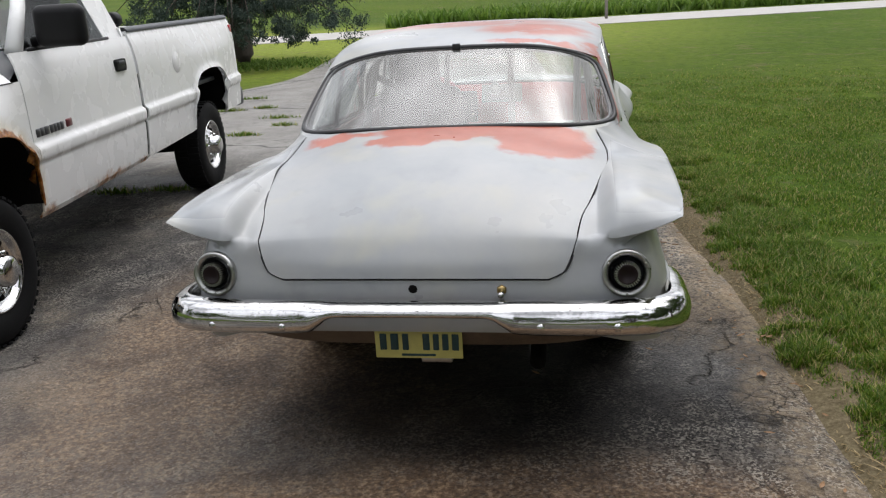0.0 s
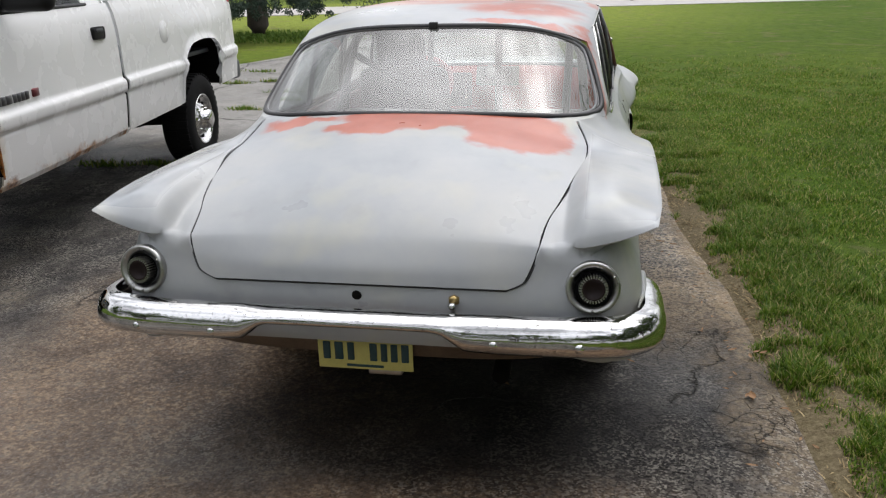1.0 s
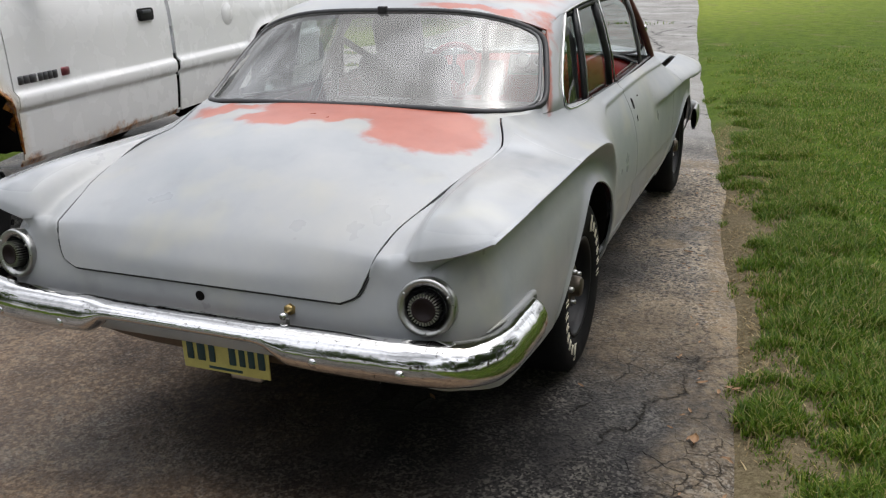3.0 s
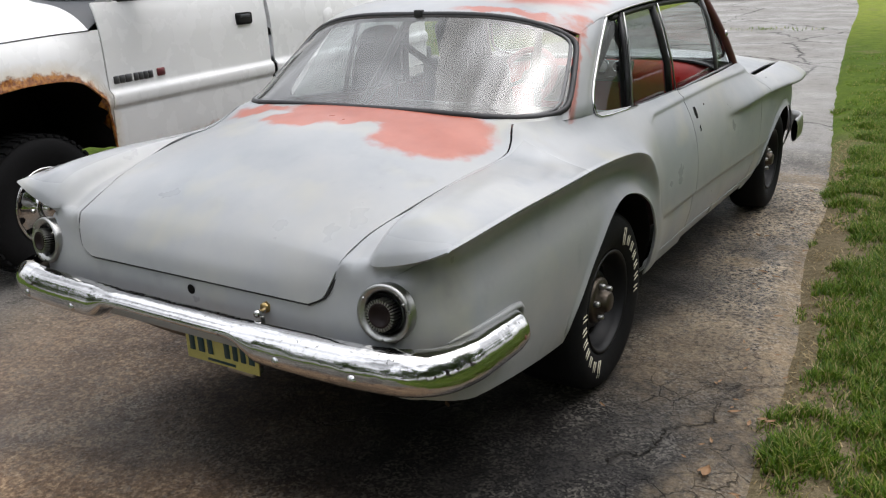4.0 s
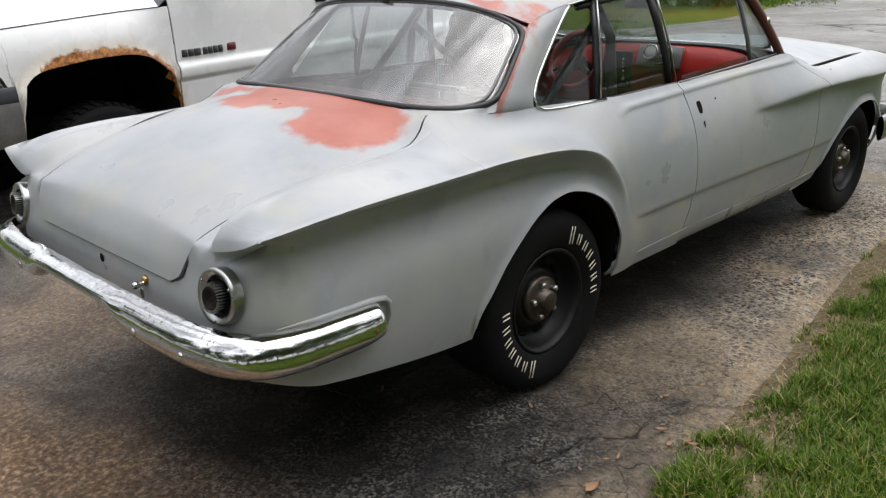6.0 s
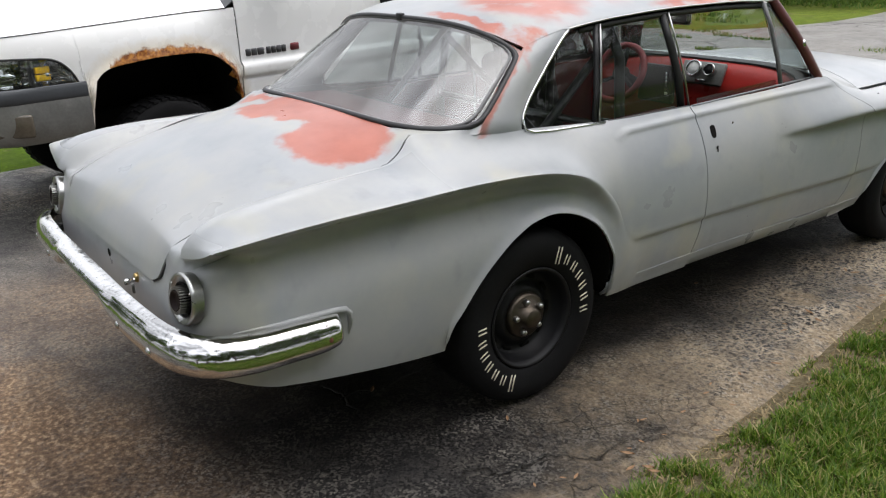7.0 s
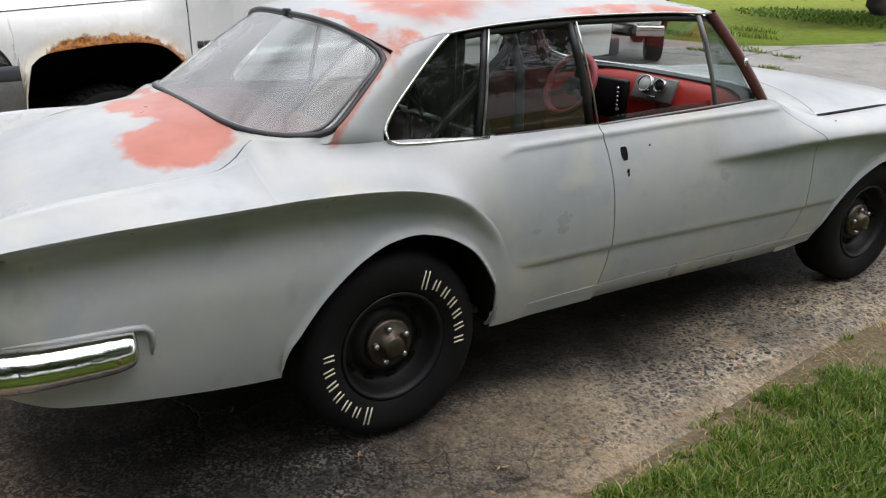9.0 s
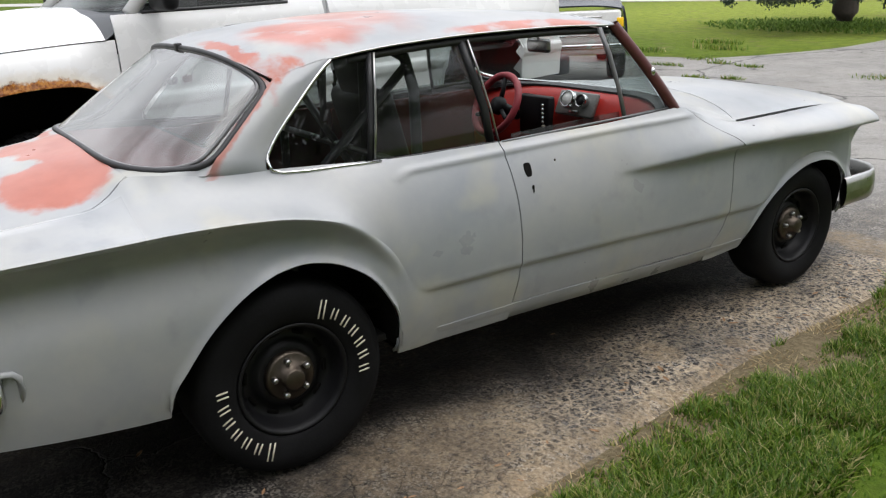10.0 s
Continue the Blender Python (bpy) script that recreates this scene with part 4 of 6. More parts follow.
# rear pillar between the rear window and the quarter window
quarter_back = curve((0, .703, .012, 1.035), (.12, .696, .018, 1.065), (.25, .684, .040, 1.10), (.6, .652, .165, 1.225), (.85, .632, .262, 1.312), (1, .622, .305, 1.343))


def pillar(s, v):
    a = rear_patch(1.0, lerp(-.01, 1.0, v))
    b = quarter_back(v)
    p = Vector((lerp(a[0] + .004, b[0], s) + .012 * math.sin(math.pi * s), lerp(a[1], b[1], s), lerp(a[2], b[2], s)))
    if v > .8:
        p = p.lerp(Vector(roof(1, .145 * s)), smooth(.8, 1, v))
    if v < .16:
        ix, iz = inner(p.y)
        p = p.lerp(Vector((ix, p.y, iz + .3 * v * v)), 1 - smooth(0, .16, v))
    return tuple(p)


pillar_mesh = sheet(pillar, steps(0, 1, 12), steps(0, .16, 8)[:-1] + steps(.16, .8, 12)[:-1] + steps(.8, 1, 12), True)
roof_mesh = sheet(roof, [math.sin(math.pi / 2 * s) for s in steps(-1, 1, 56)], steps(0, .145, 12)[:-1] + steps(.145, 1, 31), True)
part("roof", weld(join(roof_mesh, pillar_mesh, mirrored(pillar_mesh))), PRIMER, car, "grey roof with worn red primer patches", thick=.006, even=False)

# windscreen
def screen(u, v):
    a = abs(u)
    return (lerp(.715, .600, v) * u, lerp(2.16 - .30 * a ** 3, 1.645 - .055 * a ** 3, v), lerp(.985 + .018 * a ** 3, 1.378 - .02 * a ** 3, v) + .015 * math.sin(math.pi * v))


windscreen = part("windscreen", pane_fan(screen, .97, 8, 7.0), GLASS_CLEAR, car, "curved clear windscreen", thick=.005)
two_faced(windscreen)
part("chrome_surround", tube([screen(*(lambda p: (p[0], .5 + p[1] / 2))(squircle(c, .985, 7.0))) for c in rim_angles], .011, 8, True), CHROME, windscreen)


def a_post(c, t):
    lo, hi = Vector((.728, 1.865, .985)), Vector((.614, 1.600, 1.362))
    p = lo.lerp(hi, t) + Vector((.014 * math.sin(math.pi * t), 0, .0))
    return p.x + .018 * math.cos(c), p.y + .024 * math.sin(c), p.z + .010 * math.sin(c)


both("windscreen_post", sheet(a_post, [2 * math.pi * i / 14 for i in range(14)], steps(0, 1, 10), True, True), RED_POST, car, "dark red windscreen post")

# side windows
drip = [rail(w) for w in steps(.14, 1, 30)]
both("drip_rail", tube([(x + .006, y, z) for x, y, z in drip], .0045, 6), STEEL, car, "thin bright drip rail")
both("window_header", tube([(x - .012, y, z - .022) for x, y, z in drip[2:]], .014, 6), SEAL, car)
both("quarter_trim", tube([tuple(Vector(quarter_back(v)) + Vector((.009, .004, 0))) for v in steps(1, .12, 14)] + [(.711, .032, 1.030), (.715, .065, 1.018), (.719, .15, 1.011), (.721, .30, 1.005), (.722, .42, 1.001)], .0065, 6), CHROME, car, "bright strip round the quarter window")


def side_pane(f, nu=8, nv=8):
    return sheet(f, steps(0, 1, nu), steps(0, 1, nv), True)


def quarter_pane(s, v):
    b = quarter_back(lerp(.05, .97, v))
    f = Vector((.700, .395, .995)).lerp(Vector((.634, .462, 1.345)), v)
    top = lerp(0, .0, s)
    return lerp(b[0], f.x, s) - .012, lerp(b[1], f.y, s), lerp(lerp(b[2], lerp(1.035, .995, s), (1 - v) ** 3), f.z, s) + top


def middle_pane(s, v):
    lo = Vector((.700, lerp(.402, .925, s), lerp(.993, .982, s)))
    hi = Vector((.628, lerp(.468, .850, s), lerp(1.345, 1.358, s)))
    p = lo.lerp(hi, v)
    return p.x - .008 + .010 * math.sin(math.pi * v), p.y, p.z


def vent_pane(s, v):
    lo = Vector((.708, lerp(1.58, 1.825, s), .99))
    hi = Vector((.620, lerp(1.51, 1.60, s), 1.345))
    p = lo.lerp(hi, v)
    return p.x + .008 * math.sin(math.pi * v), p.y, p.z


def door_pane(s, v):
    lo = Vector((.702, lerp(1.00, 1.56, s), .965))
    hi = Vector((.694, lerp(1.00, 1.56, s), lerp(1.008, 1.018, s)))
    p = lo.lerp(hi, v)
    return tuple(p)


for name, f, lab in (("quarter_window", quarter_pane, "fixed quarter window glass"), ("side_window", middle_pane, "raised rear side window glass"),
                     ("vent_window", vent_pane, "small triangular vent window"), ("door_window", door_pane, "door window glass wound almost fully down")):
    for ob in both(name, side_pane(f), GLASS_SIDE, car, lab, thick=.004):
        two_faced(ob)
both("window_divider", tube([(.710, .402, .992), (.693, .424, 1.11), (.667, .447, 1.24), (.638, .468, 1.352)], .0048, 6), STEEL, car)
both("window_channel", tube([(.696, .392, .990), (.680, .414, 1.11), (.654, .437, 1.24), (.624, .458, 1.35)], .012, 6), SEAL, car)
both("door_post_strip", tube([(.712, .930, .985), (.700, .905, 1.11), (.672, .880, 1.24), (.640, .855, 1.362)], .0045, 6), STEEL, car)
both("door_post", tube([(.692, .905, .985), (.682, .890, 1.11), (.652, .864, 1.24), (.622, .838, 1.355)], .016, 8), SEAL, car)
both("vent_post", tube([(.714, 1.578, .985), (.70, 1.555, 1.11), (.670, 1.528, 1.25), (.634, 1.506, 1.355)], .010, 6), SEAL_GREY, car)
both("vent_frame", tube([(.714, 1.585, .992), (.718, 1.72, .996), (.720, 1.825, 1.000), (.692, 1.76, 1.13), (.650, 1.66, 1.27), (.626, 1.60, 1.345)], .010, 6), SEAL, car)
both("vent_catch", ball(.70, 1.745, 1.16, .012, 1.3, 1, 1.6), CHROME, car, "small chrome vent catch")
both("belt_strip", tube([(.716, lerp(.44, .92, s), lerp(.999, .989, s)) for s in steps(0, 1, 6)], .006, 6), SEAL, car)
both("door_belt_strip", tube([(.722, lerp(.935, 1.86, s), lerp(.988, .999, s) + .002) for s in steps(0, 1, 10)], .005, 6), SEAL_GREY, car)

# bonnet and cowl
bonnet_rim = curve((0, .700, 2.30, .884), (.5, .692, 2.75, .880), (1, .665, 3.22, .850))
bonnet_mid = curve((0, 2.38, .985), (.5, 2.80, .965), (1, 3.30, .885))


def bonnet(u, t):
    ex, ey, ez = bonnet_rim(t)
    my, mz = bonnet_mid(t)
    a = abs(u) ** 2.6
    return (ex - .004) * u, lerp(my, ey, abs(u) ** 4), lerp(mz, ez, a)


part("bonnet", sheet(bonnet, steps(-1, 1, 30), steps(0, 1, 24), False), PRIMER, car, "pale grey bonnet", thick=.01)


def cowl(u, t):
    """Between the windscreen's foot, the bonnet's rear edge and the tops of doors and fenders."""
    a, sg = abs(u), math.copysign(1, u)
    if a < .72:
        k = a / .72
        lo, far = screen(sg * k * .82, 0), bonnet(sg * k, 0)
        far = (far[0], far[1] - .005, far[2])
    else:
        k = (a - .72) / .28
        lo = screen(sg * lerp(.82, 1.0, k), 0)
        y = lerp(2.31, 1.86, k)
        ix, iz = inner(y)
        far = (sg * (ix - .002), y, iz - .001)
    return lerp(lo[0], far[0], t), lerp(lo[1] - .02 * (1 - t), far[1], t), lerp(lo[2] + .004, far[2], t) + .012 * math.sin(math.pi * t) * (1 - smooth(.72, 1, a))


part("cowl", sheet(cowl, steps(-1, 1, 100), steps(0, 1, 10), False), PRIMER, car, thick=.006)


def nose(u, v):
    x = .80 * u
    return x * .95, lerp(3.10, 3.24, 1 - u ** 4) - .05 * (v - .5) ** 2, lerp(.42, .85, v)


part("front_panel", sheet(nose, steps(-1, 1, 20), steps(0, 1, 8)), PRIMER, car, thick=.006)

# rear bumper, one long chrome blade bent round both corners
bumper_path = curve((0, 0, -1.355), (.25, .30, -1.355), (.5, .60, -1.345), (.62, .74, -1.322), (.70, .822, -1.275), (.76, .870, -1.20), (.82, .886, -1.10), (.9, .886, -.96), (1, .876, -.838))
bumper_top = curve((0, .668), (.25, .668), (.6, .668), (.75, .660), (.85, .648), (.95, .640), (1, .637))
bumper_low = curve((0, .632), (.19, .632), (.222, .626), (.25, .602), (.285, .574), (.6, .564), (.75, .553), (.85, .544), (.94, .540), (.97, .544), (.99, .552), (1, .562))


def bumper_at(s, c):
    a = abs(s)
    px, py = bumper_path(a)
    d = Vector(bumper_path(min(a + .004, 1))) - Vector(bumper_path(max(a - .004, 0)))
    nx, ny = d.y, -d.x
    k = math.hypot(nx, ny) or 1
    nx, ny = nx / k, ny / k
    t, b = bumper_top(a), bumper_low(a)
    out = -.050 + .062 * max(math.cos(c), 0) ** (.85 if c > 0 else .5)
    end = math.sqrt(max(0, 1 - .96 * max(0, (a - .975) / .025) ** 2))
    m = lerp(b, t, .36)
    z = m + ((t - m) if c > 0 else (m - b)) * math.sin(c)
    out = -.045 + (out + .045) * end
    return math.copysign(px + nx * out, s) if s else nx * out, py + ny * out, z


bs = steps(-1, -.97, 8)[:-1] + steps(-.97, -.6, 32)[:-1] + steps(-.6, -.2, 26)[:-1] + steps(-.2, .2, 8)[:-1] + steps(.2, .6, 26)[:-1] + steps(.6, .97, 32)[:-1] + steps(.97, 1, 8)
rear_bumper = part("rear_bumper", sheet(bumper_at, bs, steps(-math.pi / 2, math.pi / 2, 16), True), CHROME, car, "long dented chrome rear bumper", thick=.004)
for x, z in ((-.668, .598), (-.42, .60), (.42, .605), (.655, .603)):
    i = min(range(len(bs)), key=lambda j: abs(bumper_at(bs[j], 0)[0] - x))
    bx, by, bz = bumper_at(bs[i], 0)
    part("bumper_bolt", ball(x, by + .002, z, .015, 1, .8, 1), CHROME, rear_bumper, "round chrome bolt head")
for s in (1, -1):
    part("side_bolt", moved(ball(0, 0, 0, .011, .5, 1, 1), Matrix.Translation(bumper_at(s * .945, .1))), RUST_SPOT, rear_bumper, "rusty side bolt")


def sticker(u, v):
    s = lerp(-.17, .03, u)
    k = s / .60 * .5 if abs(s) > .3 else s / .30 * .25
    x, y, z = bumper_at(k, lerp(.62, 1.15, v))
    return s, y - .002, z + .001


part("peeled_sticker", sheet(sticker, steps(0, 1, 10), steps(0, 1, 3), True), plain("faded_sticker", (0.55, 0.55, 0.54), 0.6, 0, 0.25, 40), rear_bumper, "faded peeling bumper sticker")

# raised lip pressed round the bumper's ends
both("bumper_recess_lip", tube([(.815, -1.16, .656), (.829, -1.05, .651), (.835, -.95, .647), (.836, -.85, .643), (.836, -.812, .637), (.835, -.797, .62), (.830, -.795, .585), (.820, -.80, .54)], [.003, .008, .010, .010, .010, .010, .009, .004], 8), PRIMER, car)

# panel between the rear window, the lid and the quarters
def shelf(s, t):
    c = lerp(radians(-2), radians(-90), s)
    u, v = squircle(c, .985)
    a = rear_patch(u, .5 + v / 2)
    if s < .55:
        y = lerp(.02, -.375, s / .55)
        ix, iz = inner(y)
        b = (ix + .006, y, iz)
    else:
        b = lid((1 - (s - .55) / .45) * .985, 0)
        b = (b[0], b[1] + .004, b[2])
    return lerp(a[0], b[0], t), lerp(a[1], b[1], t), lerp(a[2], b[2], t)


def surround(c, t):
    u, v = squircle(c, .99)
    k = squircle(c, 1.012, 30.0)
    a, b = rear_patch(u, .5 + v / 2), rear_patch(k[0], .5 + k[1] / 2)
    return lerp(a[0], b[0], t), lerp(a[1], b[1], t), lerp(a[2], b[2], t) - .001


part("window_surround", sheet(surround, rim_angles, steps(0, 1, 2), True, True), PRIMER, car, thick=.004)
both("window_shelf", sheet(shelf, steps(0, 1, 40), steps(0, 1, 4), False), PRIMER, car, thick=.004)

# lower apron, plate, towing eye
def apron(u, v):
    return .80 * u, -1.165 + .12 * abs(u) ** 4 + .06 * (1 - v) ** 2, lerp(.43, .57, v) + .07 * abs(u) ** 5 * (1 - v)


part("rear_apron", sheet(apron, steps(-1, 1, 24), steps(0, 1, 6)), RUSTY, car, "brown dirty rear apron", thick=.008)
plate = part("number_plate", block(-.168, .140, -1.161, -1.155, .400, .528, .0025), PLATE_YELLOW, car, "yellow licence plate with dark blue header")
part("plate_header", block(-.165, .137, -1.1635, -1.1612, .503, .526, .001, 1), PLATE_BLUE, plate)
x = -.150
for wd, gap in ((.024, .014), (.028, .014), (.022, .050), (.024, .012), (.021, .011), (.022, .012), (.024, .006)):
    part("plate_character_bar", block(x, x + wd, -1.1645, -1.1612, .432, .493, .002, 1), PLATE_INK, plate)
    x += wd + gap
part("plate_footer_bar", block(-.075, .045, -1.1635, -1.1612, .409, .418, .001, 1), PLATE_INK, plate)
part("plate_month_tag", block(.088, .134, -1.1648, -1.1638, .507, .523, .001, 1), plain("tag_cream", (0.55, 0.5, 0.3), 0.5), plate)
part("tow_bracket", block(-.01, .10, -1.15, -1.10, .378, .402, .006), STEEL, car, "small grey bracket below the plate")


def lettering(text, size, m, material, name, parent):
    c = bpy.data.curves.new(name, "FONT")
    c.body, c.size, c.extrude, c.align_x, c.align_y = text, size, .0006, "CENTER", "CENTER"
    ob = new(name, c)
    dg = bpy.context.evaluated_depsgraph_get()
    me = bpy.data.meshes.new_from_object(ob.evaluated_get(dg))
    bpy.data.objects.remove(ob)
    me.materials.clear()
    me.materials.append(material)
    me.transform(m)
    out = new(name, me)
    out.parent = parent
    return out


lettering("MICHIGAN", .024, pose(-.014, -1.1645, .5145, 90, 0, 0), plain("white_lettering", (0.75, 0.76, 0.76), 0.5), "plate_state_name", plate)

# tail lamps
def LAMP(s):
    return Matrix.Translation((s * .686, -1.246, .744)) @ Matrix.Rotation(radians(-9), 4, "X") @ Matrix.Rotation(radians(5 * s), 4, "Z")


for s in (1, -1):
    lamp = part("tail_lamp", moved(lathe([(.050, .012), (.056, .004), (.066, -.004), (.074, -.006), (.077, .004), (.076, .030)], 40, "y"), LAMP(s)), STEEL, car, "round tail lamp with bright metal ring")
    part("lamp_bowl", moved(lathe([(.052, 0), (.047, .010), (.02, .013), (.001, .013)], 32, "y"), LAMP(s)), BLACK_STEEL, lamp)
    part("lens", moved(lathe([(.001, -.014), (.020, -.014), (.026, -.022), (.031, -.023), (.034, -.018), (.035, .012)], 28, "y"), LAMP(s)), LAMP_DARK, lamp, "dark ribbed lens")
    fins = []
    for i in range(30):
        c = 2 * math.pi * i / 30
        fins.append(moved(block(-.0017, .0017, -.022, .012, .030, .041, 0), LAMP(s) @ Matrix.Rotation(c, 4, "Y")))
    part("lens_ribs", join(*fins), STEEL, lamp, "bright ring of ribs", flat=True)
    for c in (0, 120, 240):
        a = radians(c + 30)
        part("ring_screw", moved(ball(.066 * math.cos(a), -.006, .066 * math.sin(a), .0045, 1, .7, 1, 8), LAMP(s)), STEEL, lamp)

# lock hole, boot handle, dents
part("lock_hole", ball(0, back_y(.692) - .0075, .692, .0155, 1, .12, 1), DARK, car, "empty round lock hole")
knob = part("boot_latch", join(moved(lathe([(.001, -.045), (.008, -.044), (.011, -.038), (.011, -.028), (.007, -.024), (.007, 0), (.013, .002), (.013, .012)], 16, "y"), Matrix.Translation((.292, -1.250, .684)))), CHROME, car, "chrome boot latch bolt with brass collar")
part("latch_collar", moved(lathe([(.001, -.012), (.015, -.012), (.017, -.006), (.017, .004)], 6, "y"), Matrix.Translation((.292, -1.248, .690))), plain("brass", (0.5, 0.36, 0.16), 0.3, 1.0), knob, "brass collar")
part("latch_drop", block(.286, .298, -1.274, -1.264, .640, .672, .004), STEEL, knob)


def skin(y, z):
    """How far out the door's skin lies."""
    return min((abs(flank(y, q)[1] - z), flank(y, q)[0]) for q in steps(0, 2, 400))[1] + .0085


def shield(c, t):
    """A hole shaped like a shield, lying on the door's skin."""
    a, b = math.cos(c), math.sin(c)
    k = (abs(a) ** 5 + abs(b) ** 5) ** -.2
    z = .882 + .025 * t * k * b
    y = 1.006 + .017 * t * k * a * (1 if b > 0 else 1 - .35 * (-b * k) ** 2)
    return skin(y, z) - .0012, y, z


both("door_handle_hole", sheet(shield, [2 * math.pi * i / 24 for i in range(24)], [.02, .5, 1], True, True), DARK, car, "empty door handle hole", thick=.003)
both("door_lock_hole", join(ball(skin(1.012, .818), 1.012, .818, .0075, .3, .8, 1.2), ball(skin(1.012, .806), 1.012, .806, .006, .3, .6, 1.5)), DARK, car, "empty door lock hole")
both("door_button", ball(skin(1.142, .898), 1.142, .898, .005, .6, 1, 1, 8), BRONZE, car)
both("fender_scuff", ball(skin(2.30, .868), 2.30, .868, .006, .4, 1.6, 1, 8), DARK, car)


# wheels
def wheel(name, x, y, z, R, width, rim, label, bars):
    w = thing(name, "", "", None)
    w.parent = car
    w["label"] = label
    h = width / 2
    xo = x
    tp = [(rim - .004, xo - width + .02), (rim + .01, xo - width + .004), (R * .80, xo - width - .012), (R * .95, xo - width + .002), (R - .004, xo - width + .022), (R, xo - width + .05),
          (R, xo - .05), (R - .004, xo - .024), (R * .955, xo - .004), (R * .88, xo + .010), (R * .80, xo + .014), (R * .72, xo + .010), (rim + .014, xo + .002), (rim + .004, xo - .006), (rim - .006, xo - .016)]
    tyre = part("tyre", moved(lathe(tp, 56), Matrix.Translation((0, y, z))), RUBBER, w, "black racing tyre" if bars else "black tyre")
    part("rim", moved(lathe([(rim - .002, xo - .012), (rim + .003, xo - .002), (rim - .004, xo + .001), (rim - .012, xo - .006), (rim - .018, xo - .03), (rim - .03, xo - .07), (rim - .05, xo - .085), (rim * .62, xo - .075), (rim * .56, xo - .055), (rim * .48, xo - .052), (.03, xo - .06)], 48), Matrix.Translation((0, y, z))), BLACK_STEEL, w, "black steel rim")
    for i in range(10):
        part("rim_slot", moved(block(-.01, .002, -.022, .022, rim * .70, rim * .78, .006), Matrix.Translation((xo - .074, y, z)) @ Matrix.Rotation(2 * math.pi * i / 10 + .2, 4, "X")), DARK, w)
    hub = part("hub_cover", moved(lathe([(rim * .46, xo - .052), (rim * .44, xo - .034), (rim * .40, xo - .030), (rim * .22, xo - .026), (rim * .20, xo + .002), (rim * .16, xo + .008), (.001, xo + .009)], 36), Matrix.Translation((0, y, z))), BRONZE, w, "dull bronze hub plate")
    for i in range(5):
        a = 2 * math.pi * i / 5 + .5
        part("lug_nut", moved(lathe([(.012, -.012), (.012, .008), (.007, .014), (.001, .014)], 6), Matrix.Translation((xo - .022, y + rim * .32 * math.cos(a), z + rim * .32 * math.sin(a)))), STEEL, hub)
    if bars:
        # the maker's lettering, as plain strokes in its place and colour
        for mid in (28, 208):
            for k in range(7):
                a = radians(mid + (3 - k) * 11.5)
                tall = .066 if k == 0 else .040
                r0 = R * .745
                for off in (-.009, .008):
                    bar = block(-.001, .0018, off - .003, off + .003, -tall / 2, tall / 2, .001, 1)
                    part("letter_bar", moved(bar, Matrix.Translation((xo + .0125, y, z)) @ Matrix.Rotation(a - math.pi / 2, 4, "X") @ Matrix.Translation((0, 0, r0)) @ Matrix.Rotation(.18, 4, "X")), WHITE_INK, tyre, "")
    return w


wheel("rear_wheel", .785, 0, .338, .340, .27, .195, "rear wheel with wide black racing tyre", True)
wheel("front_wheel", .785, 2.71, .312, .314, .19, .185, "front wheel with black steel rim", False)
for y, z, R, wd, rim in ((0, .338, .340, .27, .195), (2.71, .312, .314, .19, .185)):
    w = thing("far_wheel", "", "")
    w.parent = car
    w["label"] = "far side wheel with black tyre"
    part("tyre", moved(lathe([(rim, -.785 + wd), (R * .95, -.785 + wd), (R, -.785 + wd - .03), (R, -.735), (R * .95, -.785), (R * .8, -.80), (rim, -.785)], 48), Matrix.Translation((0, y, z))), RUBBER, w)
    part("rim", moved(lathe([(rim, -.78), (rim * .8, -.72), (rim * .5, -.74), (.001, -.75)], 32), Matrix.Translation((0, y, z))), BLACK_STEEL, w)

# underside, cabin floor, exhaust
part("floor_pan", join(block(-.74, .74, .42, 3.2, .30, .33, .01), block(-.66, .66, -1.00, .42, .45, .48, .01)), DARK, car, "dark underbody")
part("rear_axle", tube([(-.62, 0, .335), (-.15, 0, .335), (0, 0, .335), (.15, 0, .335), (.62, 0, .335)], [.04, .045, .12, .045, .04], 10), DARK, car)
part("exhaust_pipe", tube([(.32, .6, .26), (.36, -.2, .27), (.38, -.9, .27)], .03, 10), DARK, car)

# cabin
part("cabin_floor", block(-.70, .70, -.10, 2.15, .335, .36, .005), GREY_IN, car)
part("parcel_shelf", sheet(lambda u, v: (.62 * u, lerp(-.36, .02, v), lerp(1.04, 1.015, v)), steps(-1, 1, 8), steps(0, 1, 3)), RED_VINYL, car, "faded reddish parcel shelf", thick=.02)
part("rear_bulkhead", sheet(lambda u, v: (.66 * u, .05 + .10 * v, lerp(1.01, .40, v)), steps(-1, 1, 8), steps(0, 1, 4)), BLACK_VINYL, car, thick=.02)
both("side_trim_panel", sheet(lambda s, v: (.672, lerp(.04, .90, s), lerp(.80 if s < .5 else .40, .985, v)), steps(0, 1, 8), steps(0, 1, 6), False), RED_VINYL, car, "dark red side trim", thick=.02)
both("door_trim_panel", sheet(lambda s, v: (.672, lerp(.93, 1.95, s), lerp(.38, .965, v)), steps(0, 1, 8), steps(0, 1, 6), False), RED_VINYL, car, "dark red door trim", thick=.02)
part("headliner", sheet(lambda u, w: (roof(u * .96, w)[0], roof(u * .96, w)[1], roof(u * .96, w)[2] - .03), steps(-1, 1, 16), steps(.02, .98, 12)), plain("grey_headliner", (0.10, 0.095, 0.09), 0.9), car)


